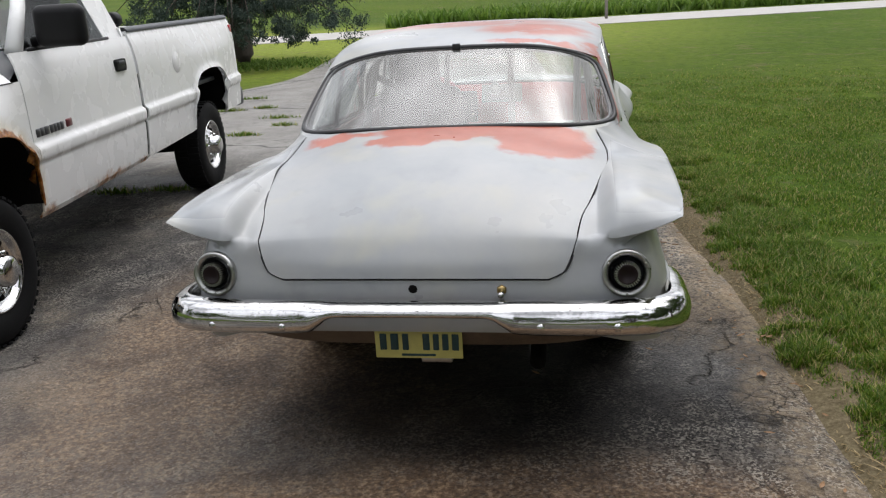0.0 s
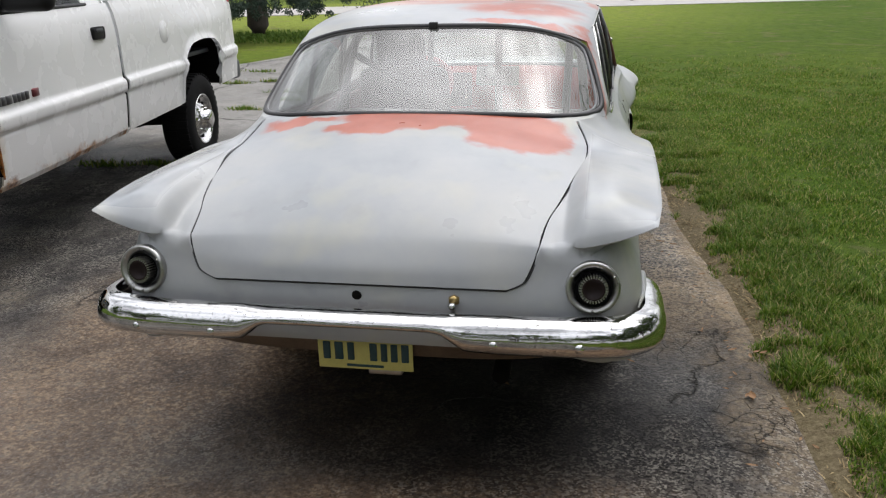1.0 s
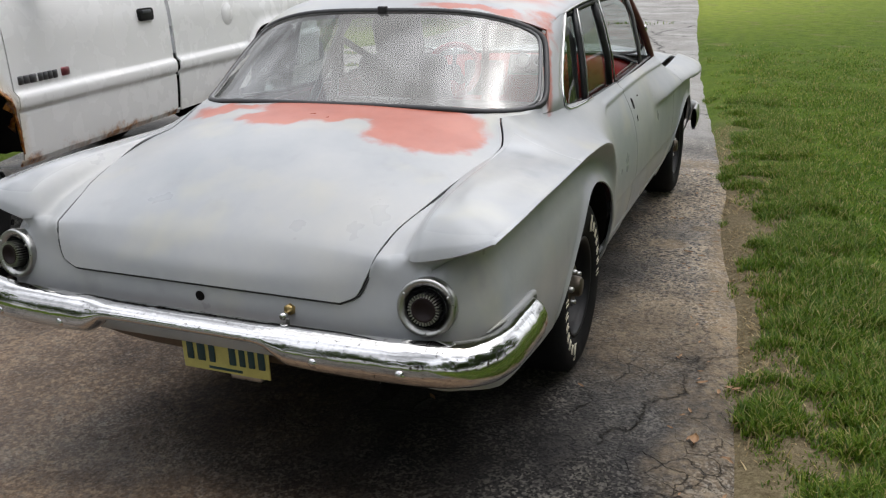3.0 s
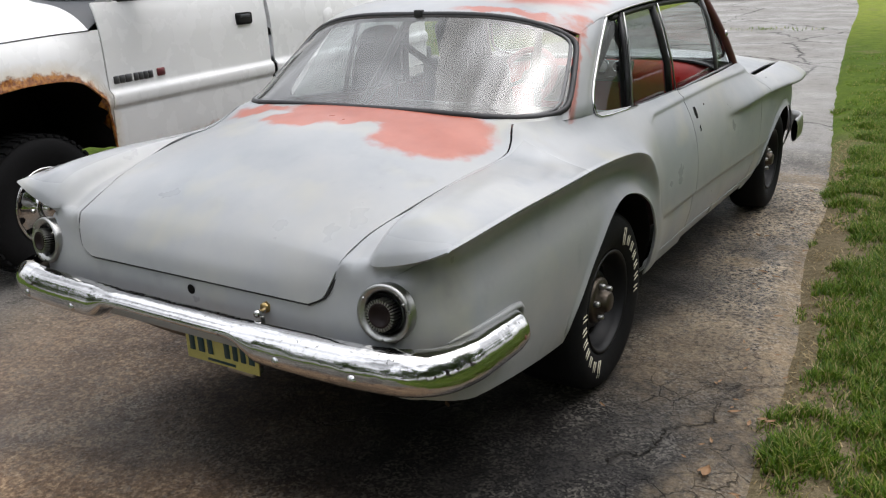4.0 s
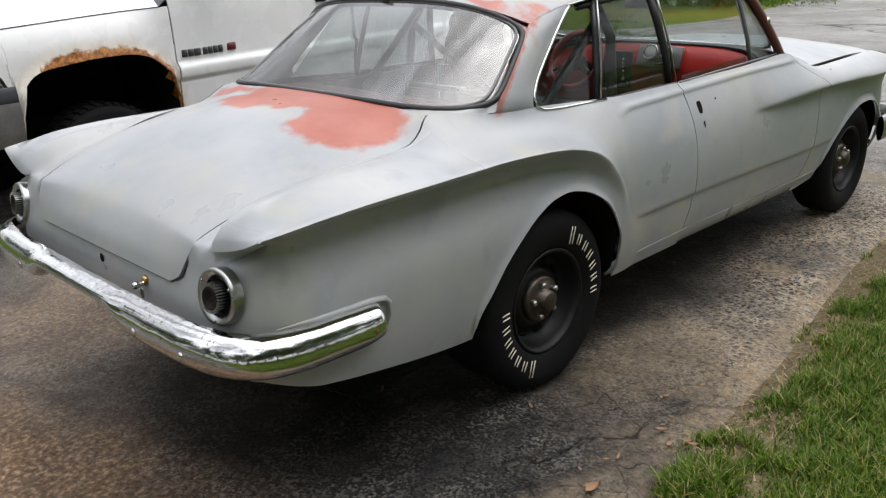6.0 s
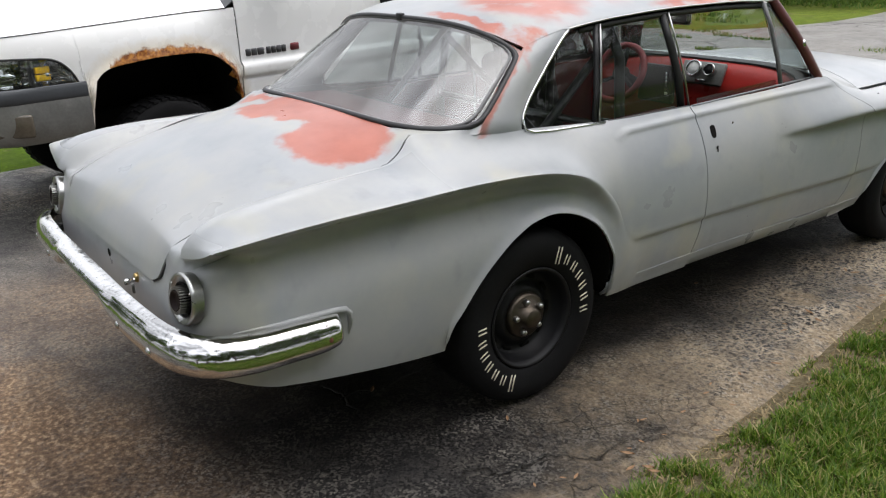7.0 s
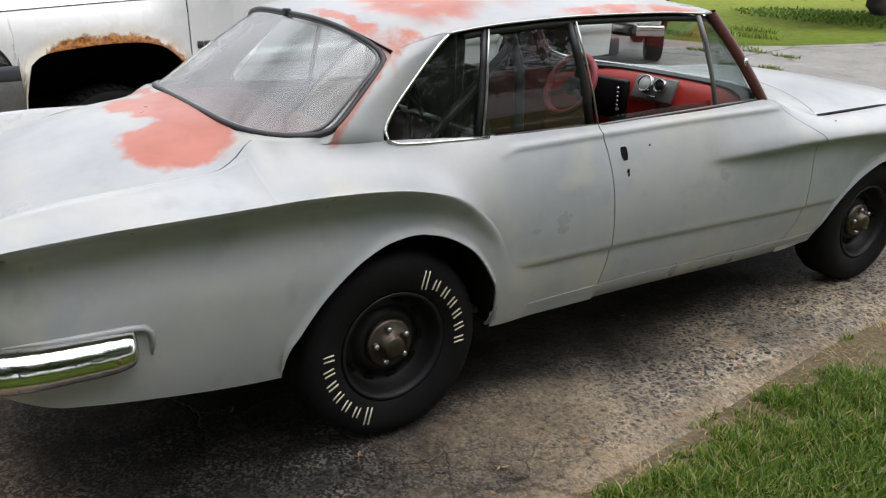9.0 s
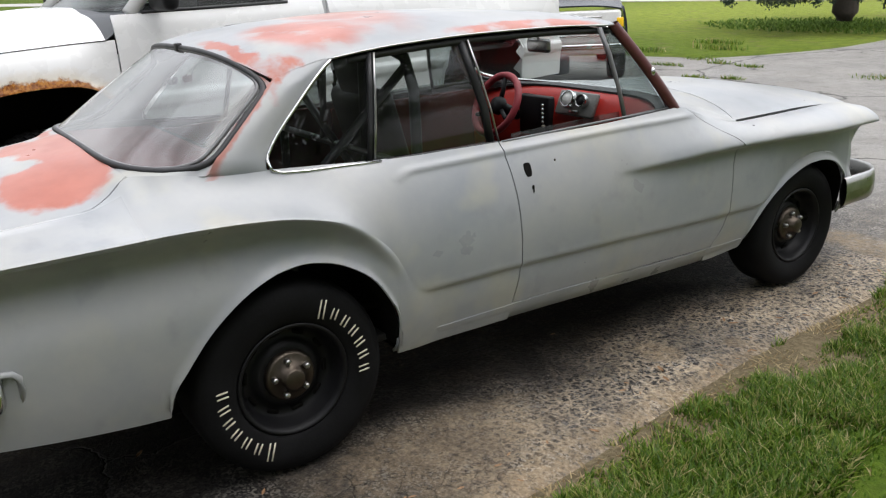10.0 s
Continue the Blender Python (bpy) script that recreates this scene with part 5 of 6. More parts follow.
def dash(u, v):
    t = curve((0, 1.98, .60), (.25, 1.95, .74), (.5, 1.955, .85), (.68, 1.985, .93), (.8, 2.02, .975), (.92, 2.07, .992), (1, 2.13, .99))(v)
    return .665 * u, t[0] - .16 * abs(u) ** 4, t[1] - .05 * abs(u) ** 6


part("dashboard", sheet(dash, steps(-1, 1, 20), steps(0, 1, 22)), RED_IN, car, "glossy red painted dashboard", thick=.01)
part("dash_top_pad", sheet(lambda u, v: (.665 * u, lerp(2.04, 2.13, v) - .24 * abs(u) ** 4, .996 - .03 * abs(u) ** 6), steps(-1, 1, 14), steps(0, 1, 3)), BLACK_VINYL, car, thick=.01)
pod = part("gauge_panel", moved(block(-.135, .135, -.012, .012, -.062, .062, .008), Matrix.Translation((.005, 1.968, .928)) @ Matrix.Rotation(radians(-24), 4, "X")), TRIM_GREY, car, "metal gauge panel")
for x, r in ((-.035, .044), (.065, .033)):
    g = part("gauge", moved(lathe([(r * .82, -.030), (r, -.034), (r * 1.05, -.026), (r * 1.05, .0)], 28, "y"), Matrix.Translation((x, 1.962, .945)) @ Matrix.Rotation(radians(-24), 4, "X")), CHROME, pod, "round gauge with bright rim")
    part("gauge_face", moved(lathe([(.001, -.028), (r * .84, -.028), (r * .84, -.02)], 24, "y"), Matrix.Translation((x, 1.962, .945)) @ Matrix.Rotation(radians(-24), 4, "X")), plain("gauge_white", (0.7, 0.7, 0.68), 0.4) if r > .04 else BLACK_STEEL, g)
part("switch_plate", block(-.01, .05, 1.925, 1.940, .888, .902, .003), CHROME, pod)
part("heater_panel", block(-.40, -.16, 1.92, 1.97, .74, .95, .01), BLACK_STEEL, car, "black instrument and switch panel")
for i in range(6):
    part("switch_knob", ball(-.19, 1.912, .80 + .022 * i, .008, 1, 1.6, 1, 8), plain("cream_knob", (0.5, 0.46, 0.38), 0.4) if i == 0 else CHROME, car)
# steering wheel
wm = Matrix.Translation((-.43, 1.79, .905)) @ Matrix.Rotation(radians(62), 4, "X")
sw = part("steering_wheel", moved(tube([(.165 * math.cos(c), .165 * math.sin(c), 0) for c in [2 * math.pi * i / 40 for i in range(40)]], .019, 10, True), wm), plain("red_wheel_grip", (0.26, 0.03, 0.04), 0.5), car, "red-rimmed three-spoke steering wheel")
for a in (90, 210, 330):
    c = radians(a)
    part("spoke", moved(tube([(.03 * math.cos(c), .03 * math.sin(c), -.02), (.155 * math.cos(c), .155 * math.sin(c), 0)], .013, 6), wm), BLACK_STEEL, sw)
part("horn_pad", moved(lathe([(.001, .012), (.04, .010), (.05, -.01), (.05, -.03)], 20, "z"), wm), BLACK_STEEL, sw)
part("steering_column", tube([(-.43, 1.81, .895), (-.43, 2.0, .80)], .03, 10), BLACK_STEEL, sw)


def cushion(x0, x1, y0, y1, z0, z1, r=.05):
    return block(x0, x1, y0, y1, z0, z1, r, 4)


for sx, nm in ((-.36, "driver_seat"), (.34, "passenger_seat")):
    st = thing(nm, "", "")
    st.parent = car
    st["label"] = "black vinyl bucket seat"
    part("seat_cushion", cushion(sx - .24, sx + .24, 1.10, 1.62, .40, .58), BLACK_VINYL, st)
    if sx < 0:
        part("backrest", moved(cushion(-.24, .24, -.06, .06, 0, .62, .055), Matrix.Translation((sx, 1.08, .50)) @ Matrix.Rotation(radians(14), 4, "X")), BLACK_VINYL, st)
        part("headrest", moved(cushion(-.13, .13, -.045, .045, .58, .82, .045), Matrix.Translation((sx, 1.08, .50)) @ Matrix.Rotation(radians(14), 4, "X")), BLACK_VINYL, st, "tall black headrest")
    else:
        part("backrest", moved(cushion(-.22, .22, -.05, .05, 0, .36, .05), Matrix.Translation((sx, 1.08, .50)) @ Matrix.Rotation(radians(14), 4, "X")), BLACK_VINYL, st)
# roll cage
cage = thing("roll_cage", "", "")
cage.parent = car
cage["label"] = "dark tubular roll cage"
part("main_hoop", tube([(-.60, .62, .37), (-.60, .64, .90), (-.57, .66, 1.20), (-.50, .67, 1.31), (-.35, .675, 1.345), (.35, .675, 1.345), (.50, .67, 1.31), (.57, .66, 1.20), (.60, .64, .90), (.60, .62, .37)], .021, 10), BAR_PAINT, cage)
part("rear_brace", tube([(-.52, .66, 1.28), (-.52, .02, .72)], .018, 8), BAR_PAINT, cage)
part("rear_brace", tube([(.52, .66, 1.28), (.52, .02, .72)], .018, 8), BAR_PAINT, cage)
part("diagonal_bar", tube([(-.56, .65, 1.22), (.58, .63, .55)], .017, 8), BAR_PAINT, cage)
part("harness_bar", tube([(-.60, .64, .92), (.60, .64, .92)], .016, 8), STEEL, cage, "bare steel cross bar")
part("door_bar", tube([(.61, .63, .90), (.63, 1.20, .66), (.62, 1.75, .50)], .017, 8), BAR_PAINT, cage)
part("upright_bar", tube([(-.14, .66, 1.34), (-.17, .64, .92)], .015, 8), BAR_PAINT, cage)
part("upright_bar", tube([(.18, .67, 1.34), (.18, .64, .60)], .018, 8), BAR_PAINT, cage)
mir = part("rear_view_mirror", block(-.06, .10, 1.70, 1.722, 1.208, 1.272, .015, 3), plain("mirror_back", (0.5, 0.5, 0.5), 0.25, 0.8), car, "interior mirror")
part("mirror_stem", tube([(.02, 1.71, 1.265), (.01, 1.67, 1.375)], .007, 6), CHROME, mir)
# front bumper end
fb = curve((0, 0, 3.40), (.5, .55, 3.39), (.75, .77, 3.33), (.9, .855, 3.18), (1, .86, 2.96))


def front_bumper(s, c):
    px, py = fb(abs(s))
    return math.copysign(px + .02 * math.cos(c) * abs(s), s), py + .03 * math.cos(c) * (1 - abs(s)), .45 + .075 * math.sin(c)


part("front_bumper", sheet(front_bumper, steps(-1, 1, 40), [2 * math.pi * i / 12 for i in range(13)], False), STEEL, car, "dull chrome front bumper")


# ---------------------------------------------------------------- the white pickup, its nose towards the camera
# y runs from the front axle to the tail, x to the side that is seen
truck = thing("pickup_truck", "white pickup truck with rusty front wheel arch", "pickup truck", pose(-3.344, -.209, 0, 0, 0, 6.4))
t_arch_f = curve((-.575, .60), (-.565, .72), (-.54, .88), (-.50, .955), (-.42, 1.008), (-.25, 1.03), (-.05, 1.042), (.12, 1.038), (.25, 1.012), (.34, .955), (.40, .87), (.43, .78), (.452, .60))
t_arch_r = curve((3.06, .60), (3.07, .75), (3.10, .90), (3.18, 1.00), (3.30, 1.055), (3.53, 1.07), (3.76, 1.055), (3.90, 1.0), (3.97, .90), (3.99, .75), (4.0, .62))
t_sill = curve((-1.0, .62), (.46, .545), (2.0, .565), (3.06, .585), (4.0, .62), (4.5, .63))
t_side = curve((.5, .945), (.6, .962), (.80, .980), (.826, .981), (.832, .974), (.840, .990), (.86, 1.000), (.90, 1.003), (.922, .998), (.938, .976), (1.0, .975), (1.2, .972), (1.35, .955), (1.43, .93), (1.48, .905))
t_swell = curve((-1.2, -.16), (-1.0, -.085), (-.8, -.03), (-.6, .0), (-.2, .012), (.2, .010), (.45, .0), (2.2, .0), (2.9, .010), (3.4, .032), (3.9, .03), (4.3, .012), (4.5, -.005))


def t_flank(y, z):
    k = smooth(.7, .95, z) * (1 - smooth(1.15, 1.42, z))
    x = t_side(z) + t_swell(y) * (k if y > 0.5 else lerp(1, k, smooth(.2, .5, y)))
    return x - .065 * smooth(.46, .15, y) * max(0, (z - 1.07) / .21) ** 2


def t_panel(name, y0, y1, low, top, cols=30, label="", rows=64, parent=None):
    def f(s, v):
        y = s
        z = lerp(low(y), top(y), v)
        x = t_flank(y, z)
        if (-.58 < y < .455 or 3.06 < y < 4.0) and low(y) > .58:
            x += .018 * near(z - low(y), .035)
        return x, y, z
    ys = cols if isinstance(cols, list) else steps(y0, y1, cols)
    return both(name, sheet(f, ys, steps(0, 1, rows), False), WHITE_TRUCK, parent or truck, label, thick=.01)


t_belt = curve((-1.1, 1.22), (-.52, 1.25), (-.04, 1.27), (.44, 1.285))
lamp_top = curve((-1.05, 1.118), (-.86, 1.11), (-.74, 1.10), (-.69, 1.08), (-.65, 1.045), (-.62, 1.0), (-.60, .95), (-.585, .935))
t_panel("front_fender", -.9, .45, lambda y: t_arch_f(y) if y > -.575 else lamp_top(y), t_belt,
        [-1.04, -.98, -.9, -.8, -.74, -.70, -.67, -.65, -.635, -.62, -.61, -.60, -.585] + arch_cols(-.575, .452, 36), "white front fender with rust round the arch")
t_panel("door", .462, 2.0, lambda y: t_sill(y) + .015, lambda y: 1.432, 30, "white cab door")
t_panel("bed_side", 2.045, 4.5, lambda y: t_arch_r(y) if 3.06 < y < 4.0 else t_sill(y), lambda y: 1.465,
        steps(2.045, 3.06, 16)[:-1] + arch_cols(3.06, 4.0, 36)[:-1] + steps(4.0, 4.5, 10), "white cargo bed side")
both("sill", sheet(lambda y, v: (t_flank(y, .56) - .02 * (1 - v), y, lerp(t_sill(y) - .02, t_sill(y) + .012, v)), steps(.452, 2.04, 16), steps(0, 1, 3)), WHITE_TRUCK, truck, "rusty sill", thick=.01)


def hood(u, t):
    y = lerp(-1.08, .40, t)
    a = abs(u)
    z = lerp(t_belt(y) - .004, 1.40 + .05 * smooth(0, 1, t) - .20 * (1 - t) ** 3, 1 - a ** 6)
    z += .03 * smooth(.62, .42, a) * (.3 + .7 * t)
    return u * (t_flank(y, t_belt(y)) - .002), y - .10 * (1 - t) * (1 - a * a), z


both("hood_gap", tube([(t_flank(y, t_belt(y)) + .001, y, t_belt(y) + .001) for y in steps(-1.03, .40, 30)], .0035, 5), SEAL, truck)
part("hood", sheet(hood, steps(-1, 1, 50), steps(0, 1, 30), False), WHITE_TRUCK, truck, "white raised hood", thick=.01)


def t_cowl(u, t):
    return u * .93, lerp(.40, .66, t) - .08 * (1 - u * u) * (1 - t), lerp(hood(u, 1)[2], 1.44, t)


part("cowl", sheet(t_cowl, steps(-1, 1, 20), steps(0, 1, 3), False), TRIM_DARK, truck, "dark wiper cowl", thick=.01)
# cab shell above the belt
def t_screen(u, v):
    return u * lerp(.86, .72, v), lerp(.46 + .22 * abs(u) ** 3 - .0, 1.02 + .08 * u * u, v), lerp(1.44, 1.90, v)


t_ws = part("windscreen", sheet(t_screen, steps(-.97, .97, 16), steps(.02, .97, 10), False), GLASS_SIDE, truck, "dark raked windscreen", thick=.006)
t_ws.visible_shadow = False
part("wiper", tube([(.55, .62, 1.452), (.30, .56, 1.468), (-.05, .55, 1.462)], .008, 6), BLACK_STEEL, truck, "black wiper")


def t_roof(u, t):
    a = abs(u) ** 3
    return u * .75, lerp(1.04, 1.92, t), 1.945 - .05 * a - .03 * (2 * t - 1) ** 4


part("cab_roof", sheet(t_roof, steps(-1, 1, 20), steps(0, 1, 12), True), WHITE_TRUCK, truck, thick=.03)
both("front_post", tube([(.885, .60, 1.43), (.83, .83, 1.66), (.745, 1.08, 1.91)], [.05, .042, .04], 8), WHITE_TRUCK, truck)
both("rear_post", sheet(lambda s, v: (lerp(.915, .745, v), lerp(lerp(1.70, 1.62, v), lerp(2.0, 1.92, v), s), lerp(1.42, 1.91, v)), steps(0, 1, 6), steps(0, 1, 8), False), WHITE_TRUCK, truck, thick=.03)
both("window_sill_strip", tube([(.925, .66, 1.437), (.928, 1.2, 1.437), (.925, 1.72, 1.437)], .012, 6), SEAL, truck)
for ob in both("door_glass", sheet(lambda s, v: (lerp(.915, .745, v), lerp(lerp(.66, 1.10, v), lerp(1.70, 1.62, v), s), lerp(1.43, 1.90, v)), steps(0, 1, 8), steps(0, 1, 8), False), GLASS_DARK, truck, "dark door window", thick=.005):
    ob.visible_shadow = False
part("cab_back", sheet(lambda u, v: (u * lerp(.93, .75, smooth(.6, 1, v)), 2.0 - .06 * v, lerp(.6, 1.91, v)), steps(-1, 1, 12), steps(0, .68, 10), False), WHITE_TRUCK, truck, thick=.02)
part("seat", join(block(-.75, .75, 1.35, 1.75, .9, 1.2, .05), moved(block(-.75, .75, -.06, .06, 0, .52, .05), Matrix.Translation((0, 1.80, 1.15)) @ Matrix.Rotation(radians(-10), 4, "X"))), BLACK_VINYL, truck, "dark bench seat")
for sx in (-.42, .42):
    part("headrest", block(sx - .15, sx + .15, 1.82, 1.92, 1.60, 1.82, .05, 3), BLACK_VINYL, truck, "dark headrest")
part("dashboard", block(-.85, .85, .62, .92, 1.15, 1.42, .06, 3), BLACK_VINYL, truck)
both("door_mirror", join(block(.96, 1.25, .69, .80, 1.44, 1.67, .05, 4), tube([(.92, .76, 1.47), (1.05, .76, 1.49)], .03, 8)), BLACK_STEEL, truck, "black door mirror")
both("door_handle", block(.965, .985, 1.66, 1.82, 1.215, 1.295, .02, 3), BLACK_STEEL, truck, "black recessed door handle")
both("handle_grip", block(.984, .992, 1.69, 1.79, 1.262, 1.285, .006, 2), TRIM_DARK, truck)
# badge on the door, as plain bars
x = .50
for i, wd in enumerate((.045, .045, .055, .04, .04, .04, .04)):
    part("badge_bar", block(.972, .985, x, x + wd - .006, .972, 1.018, .004, 1), BADGE, truck, "raised badge letter as a plain bar")
    x += wd + (.012 if i == 2 else 0)
part("badge_bar", block(.972, .985, x + .03, x + .10, .975, 1.022, .006, 1), plain("red_badge", (0.16, 0.04, 0.045), 0.3, 0.6), truck, "dark red engine badge bar")
both("fuel_door", moved(lathe([(.085, .004), (.080, .009), (.001, .009)], 28), Matrix.Translation((.975, 2.80, 1.18))), WHITE_TRUCK, truck, "round fuel filler door")
# bed
part("tailgate", block(-.93, .93, 4.44, 4.50, .70, 1.44, .02), WHITE_TRUCK, truck, "white tailgate")
part("bed_floor", block(-.90, .90, 2.08, 4.44, .92, .96, .01), TRIM_DARK, truck)
part("bed_front", block(-.90, .90, 2.05, 2.09, .92, 1.44, .01), WHITE_TRUCK, truck)
both("bed_rail_cap", sheet(lambda y, c: (.875 + .055 * math.cos(c), y, 1.466 + .028 * math.sin(c)), steps(2.05, 4.48, 12), steps(-.3, math.pi + .3, 8), False), TRIM_DARK, truck, "dark bed rail cap", thick=.006)
part("bed_lamp", join(moved(lathe([(.001, -.05), (.05, -.05), (.056, -.04), (.056, .04), (.05, .05), (.001, .05)], 20, "y"), Matrix.Translation((.80, 2.14, 1.545))), tube([(.80, 2.14, 1.47), (.80, 2.14, 1.51)], .02, 8)), BLACK_STEEL, truck, "round black lamp behind the cab")
both("tail_lamp", block(.905, .958, 4.43, 4.512, .98, 1.40, .012), RED_LENS, truck, "red tail lamp")
part("rear_bumper", block(-.95, .95, 4.52, 4.68, .60, .78, .03, 3), TRIM_DARK, truck, "dark step bumper")
# front end
def lamp_face(s, v, back=0.0):
    y = lerp(-1.12, -.602, s)
    z = lerp(.948, lamp_top(y) - .006, v)
    return t_flank(y, z) - .006 - back, y, z


lamp_rows = steps(0, .75, 10)[:-1] + steps(.75, 1, 12)
for lamp in both("headlamp", sheet(lamp_face, lamp_rows, steps(0, 1, 8), False), LENS_CLEAR, truck, "clear wrapped headlamp with amber turn lamps", thick=.004):
    sg = 1 if lamp.name == "headlamp" else -1
    lamp.visible_shadow = False
    mk = (lambda m: m) if sg > 0 else mirrored
    part("reflector_bowl", mk(sheet(lambda s, v: lamp_face(s, v, .09 - .055 * math.cos(9 * s) ** 2 + .03 * math.sin(11 * v)), steps(0, 1, 30), steps(0, 1, 8), False)), CHROME, lamp, "bright faceted reflector")
    part("dark_divider", mk(block(t_flank(-.83, 1.03) - .075, t_flank(-.83, 1.03) - .012, -.838, -.828, .955, 1.10, .002, 1)), BLACK_STEEL, lamp)
    part("lamp_gasket", mk(tube([(t_flank(y, lamp_top(y)) - .004, y, lamp_top(y) - .003) for y in steps(-1.05, -.60, 24)], .007, 6)), SEAL, lamp)
    for i in (0, 1):
        part("turn_lamp", mk(block(t_flank(-.77, 1.03) - .05, t_flank(-.77, 1.03) - .016, -.815, -.735, .978 + .042 * i, 1.015 + .042 * i, .006, 2)), AMBER, lamp, "amber turn lamp")
part("grille", join(block(-.56, .56, -1.14, -1.06, .95, 1.22, .03), *[block(-.54, .54, -1.155, -1.14, .97 + .05 * i, .99 + .05 * i, .004, 1) for i in range(5)]), TRIM_DARK, truck, "dark grille")


def t_bumper(s, c):
    a = abs(s)
    p = curve((0, 0, -1.22), (.55, .62, -1.20), (.75, .88, -1.08), (.86, .965, -.93), (1, .985, -.57))(a)
    zc = .79
    return math.copysign(p[0] + (.03 * math.cos(c) if a > .7 else 0), s), p[1] - (.03 * math.cos(c) if a < .9 else 0), zc + .145 * math.sin(c)


t_bump = part("front_bumper", sheet(t_bumper, steps(-1, 1, 44), steps(-1.45, 1.05, 10), True), TRIM_GREY, truck, "weathered grey steel front bumper", thick=.008)
part("bumper_top_pad", sheet(lambda s, c: tuple(a + b for a, b in zip(t_bumper(s, .9), (math.copysign(.008, s) + math.copysign(.012 * math.cos(c), s), -.004 - .03 * math.cos(c) * (abs(s) < .9), .012 + .045 * math.sin(c)))), steps(-1, 1, 44), steps(-1.6, 2.4, 8), True), TRIM_DARK, t_bump, "dark blue-black bumper pad")
both("fog_lamp", moved(block(-.105, .105, -.035, .0, -.065, .065, .015, 2), Matrix.Translation((.955, -.985, .755)) @ Matrix.Rotation(radians(60), 4, "Z")), FOG_LENS, t_bump, "brownish rectangular fog lamp")
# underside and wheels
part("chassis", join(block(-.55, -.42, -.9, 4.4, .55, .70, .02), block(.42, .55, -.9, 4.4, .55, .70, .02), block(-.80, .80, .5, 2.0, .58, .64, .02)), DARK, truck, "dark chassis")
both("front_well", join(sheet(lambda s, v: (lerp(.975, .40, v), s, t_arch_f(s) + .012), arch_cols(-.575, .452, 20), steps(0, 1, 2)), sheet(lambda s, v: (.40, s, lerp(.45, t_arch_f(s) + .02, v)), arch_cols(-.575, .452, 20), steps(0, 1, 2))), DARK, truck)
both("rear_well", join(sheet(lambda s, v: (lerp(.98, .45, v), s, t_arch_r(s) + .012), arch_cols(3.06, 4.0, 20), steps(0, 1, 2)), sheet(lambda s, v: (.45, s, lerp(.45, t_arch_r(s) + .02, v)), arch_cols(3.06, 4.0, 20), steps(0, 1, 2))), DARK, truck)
part("rear_axle", tube([(-.7, 3.5, .39), (-.2, 3.5, .39), (0, 3.5, .39), (.2, 3.5, .39), (.7, 3.5, .39)], [.05, .06, .17, .06, .05], 10), DARK, truck)
for x0 in (-.52, .52):
    part("leaf_spring", tube([(x0, 2.7, .52), (x0, 3.1, .42), (x0, 3.5, .40), (x0, 3.9, .42), (x0, 4.3, .54)], .035, 6), DARK, truck)
part("drive_shaft", tube([(.1, 1.4, .45), (.05, 3.4, .40)], .04, 8), DARK, truck)


def truck_wheel(s, y):
    w = thing("wheel", "", "")
    w.parent = truck
    w["label"] = "large black tyre on a chrome steel wheel"
    R, rim, xo, wd = .385, .215, .955, .25
    prof = [(rim, xo - wd + .01), (R * .80, xo - wd - .008), (R * .95, xo - wd + .01), (R, xo - wd + .035), (R, xo - .035), (R * .95, xo - .008), (R * .86, xo + .004), (R * .75, xo + .006), (rim + .012, xo - .004), (rim - .004, xo - .016)]
    mesh = lathe(prof, 56)
    lugs = []
    for i in range(44):
        for r0 in (0, 1):
            lugs.append(moved(block(xo - .10 if r0 else xo - .20, xo - .012 if r0 else xo - .115, -.016, .016, R - .006, R + .008, 0), Matrix.Rotation(2 * math.pi * (i + .5 * r0) / 44, 4, "X")))
    tyre = moved(mesh, Matrix.Translation((0, y, R)))
    tread = moved(join(*lugs), Matrix.Translation((0, y, R)))
    rm = moved(lathe([(rim + .002, xo - .010), (rim + .004, xo - .002), (rim - .008, xo - .002), (rim - .016, xo - .03), (rim * .80, xo - .055), (rim * .68, xo - .05), (rim * .58, xo - .02), (rim * .44, xo - .016), (rim * .40, xo + .01), (rim * .36, xo + .055), (rim * .28, xo + .065), (.001, xo + .066)], 40), Matrix.Translation((0, y, R)))
    if s < 0:
        tyre, rm, tread = mirrored(tyre), mirrored(rm), mirrored(tread)
    ty = part("tyre", tyre, RUBBER, w)
    tagged(part("tread", tread, RUBBER, ty, flat=True), kind="stuff")
    part("rim", rm, CHROME, w, "chrome rim with hub cap")
    if s > 0:
        for i in range(8):
            a = 2 * math.pi * i / 8
            part("lug_nut", moved(lathe([(.012, -.01), (.012, .012), (.001, .014)], 6), Matrix.Translation((xo - .016, y + rim * .51 * math.cos(a), R + rim * .51 * math.sin(a)))), CHROME, w)
        for i in range(12):
            a = 2 * math.pi * (i + .5) / 12
            part("rim_hole", moved(ball(0, 0, 0, .02, .3, 1, .8, 8), Matrix.Translation((xo - .048, y + rim * .76 * math.cos(a), R + rim * .76 * math.sin(a)))), DARK, w)


for y in (-.06, 3.52):
    for s in (1, -1):
        truck_wheel(s, y)


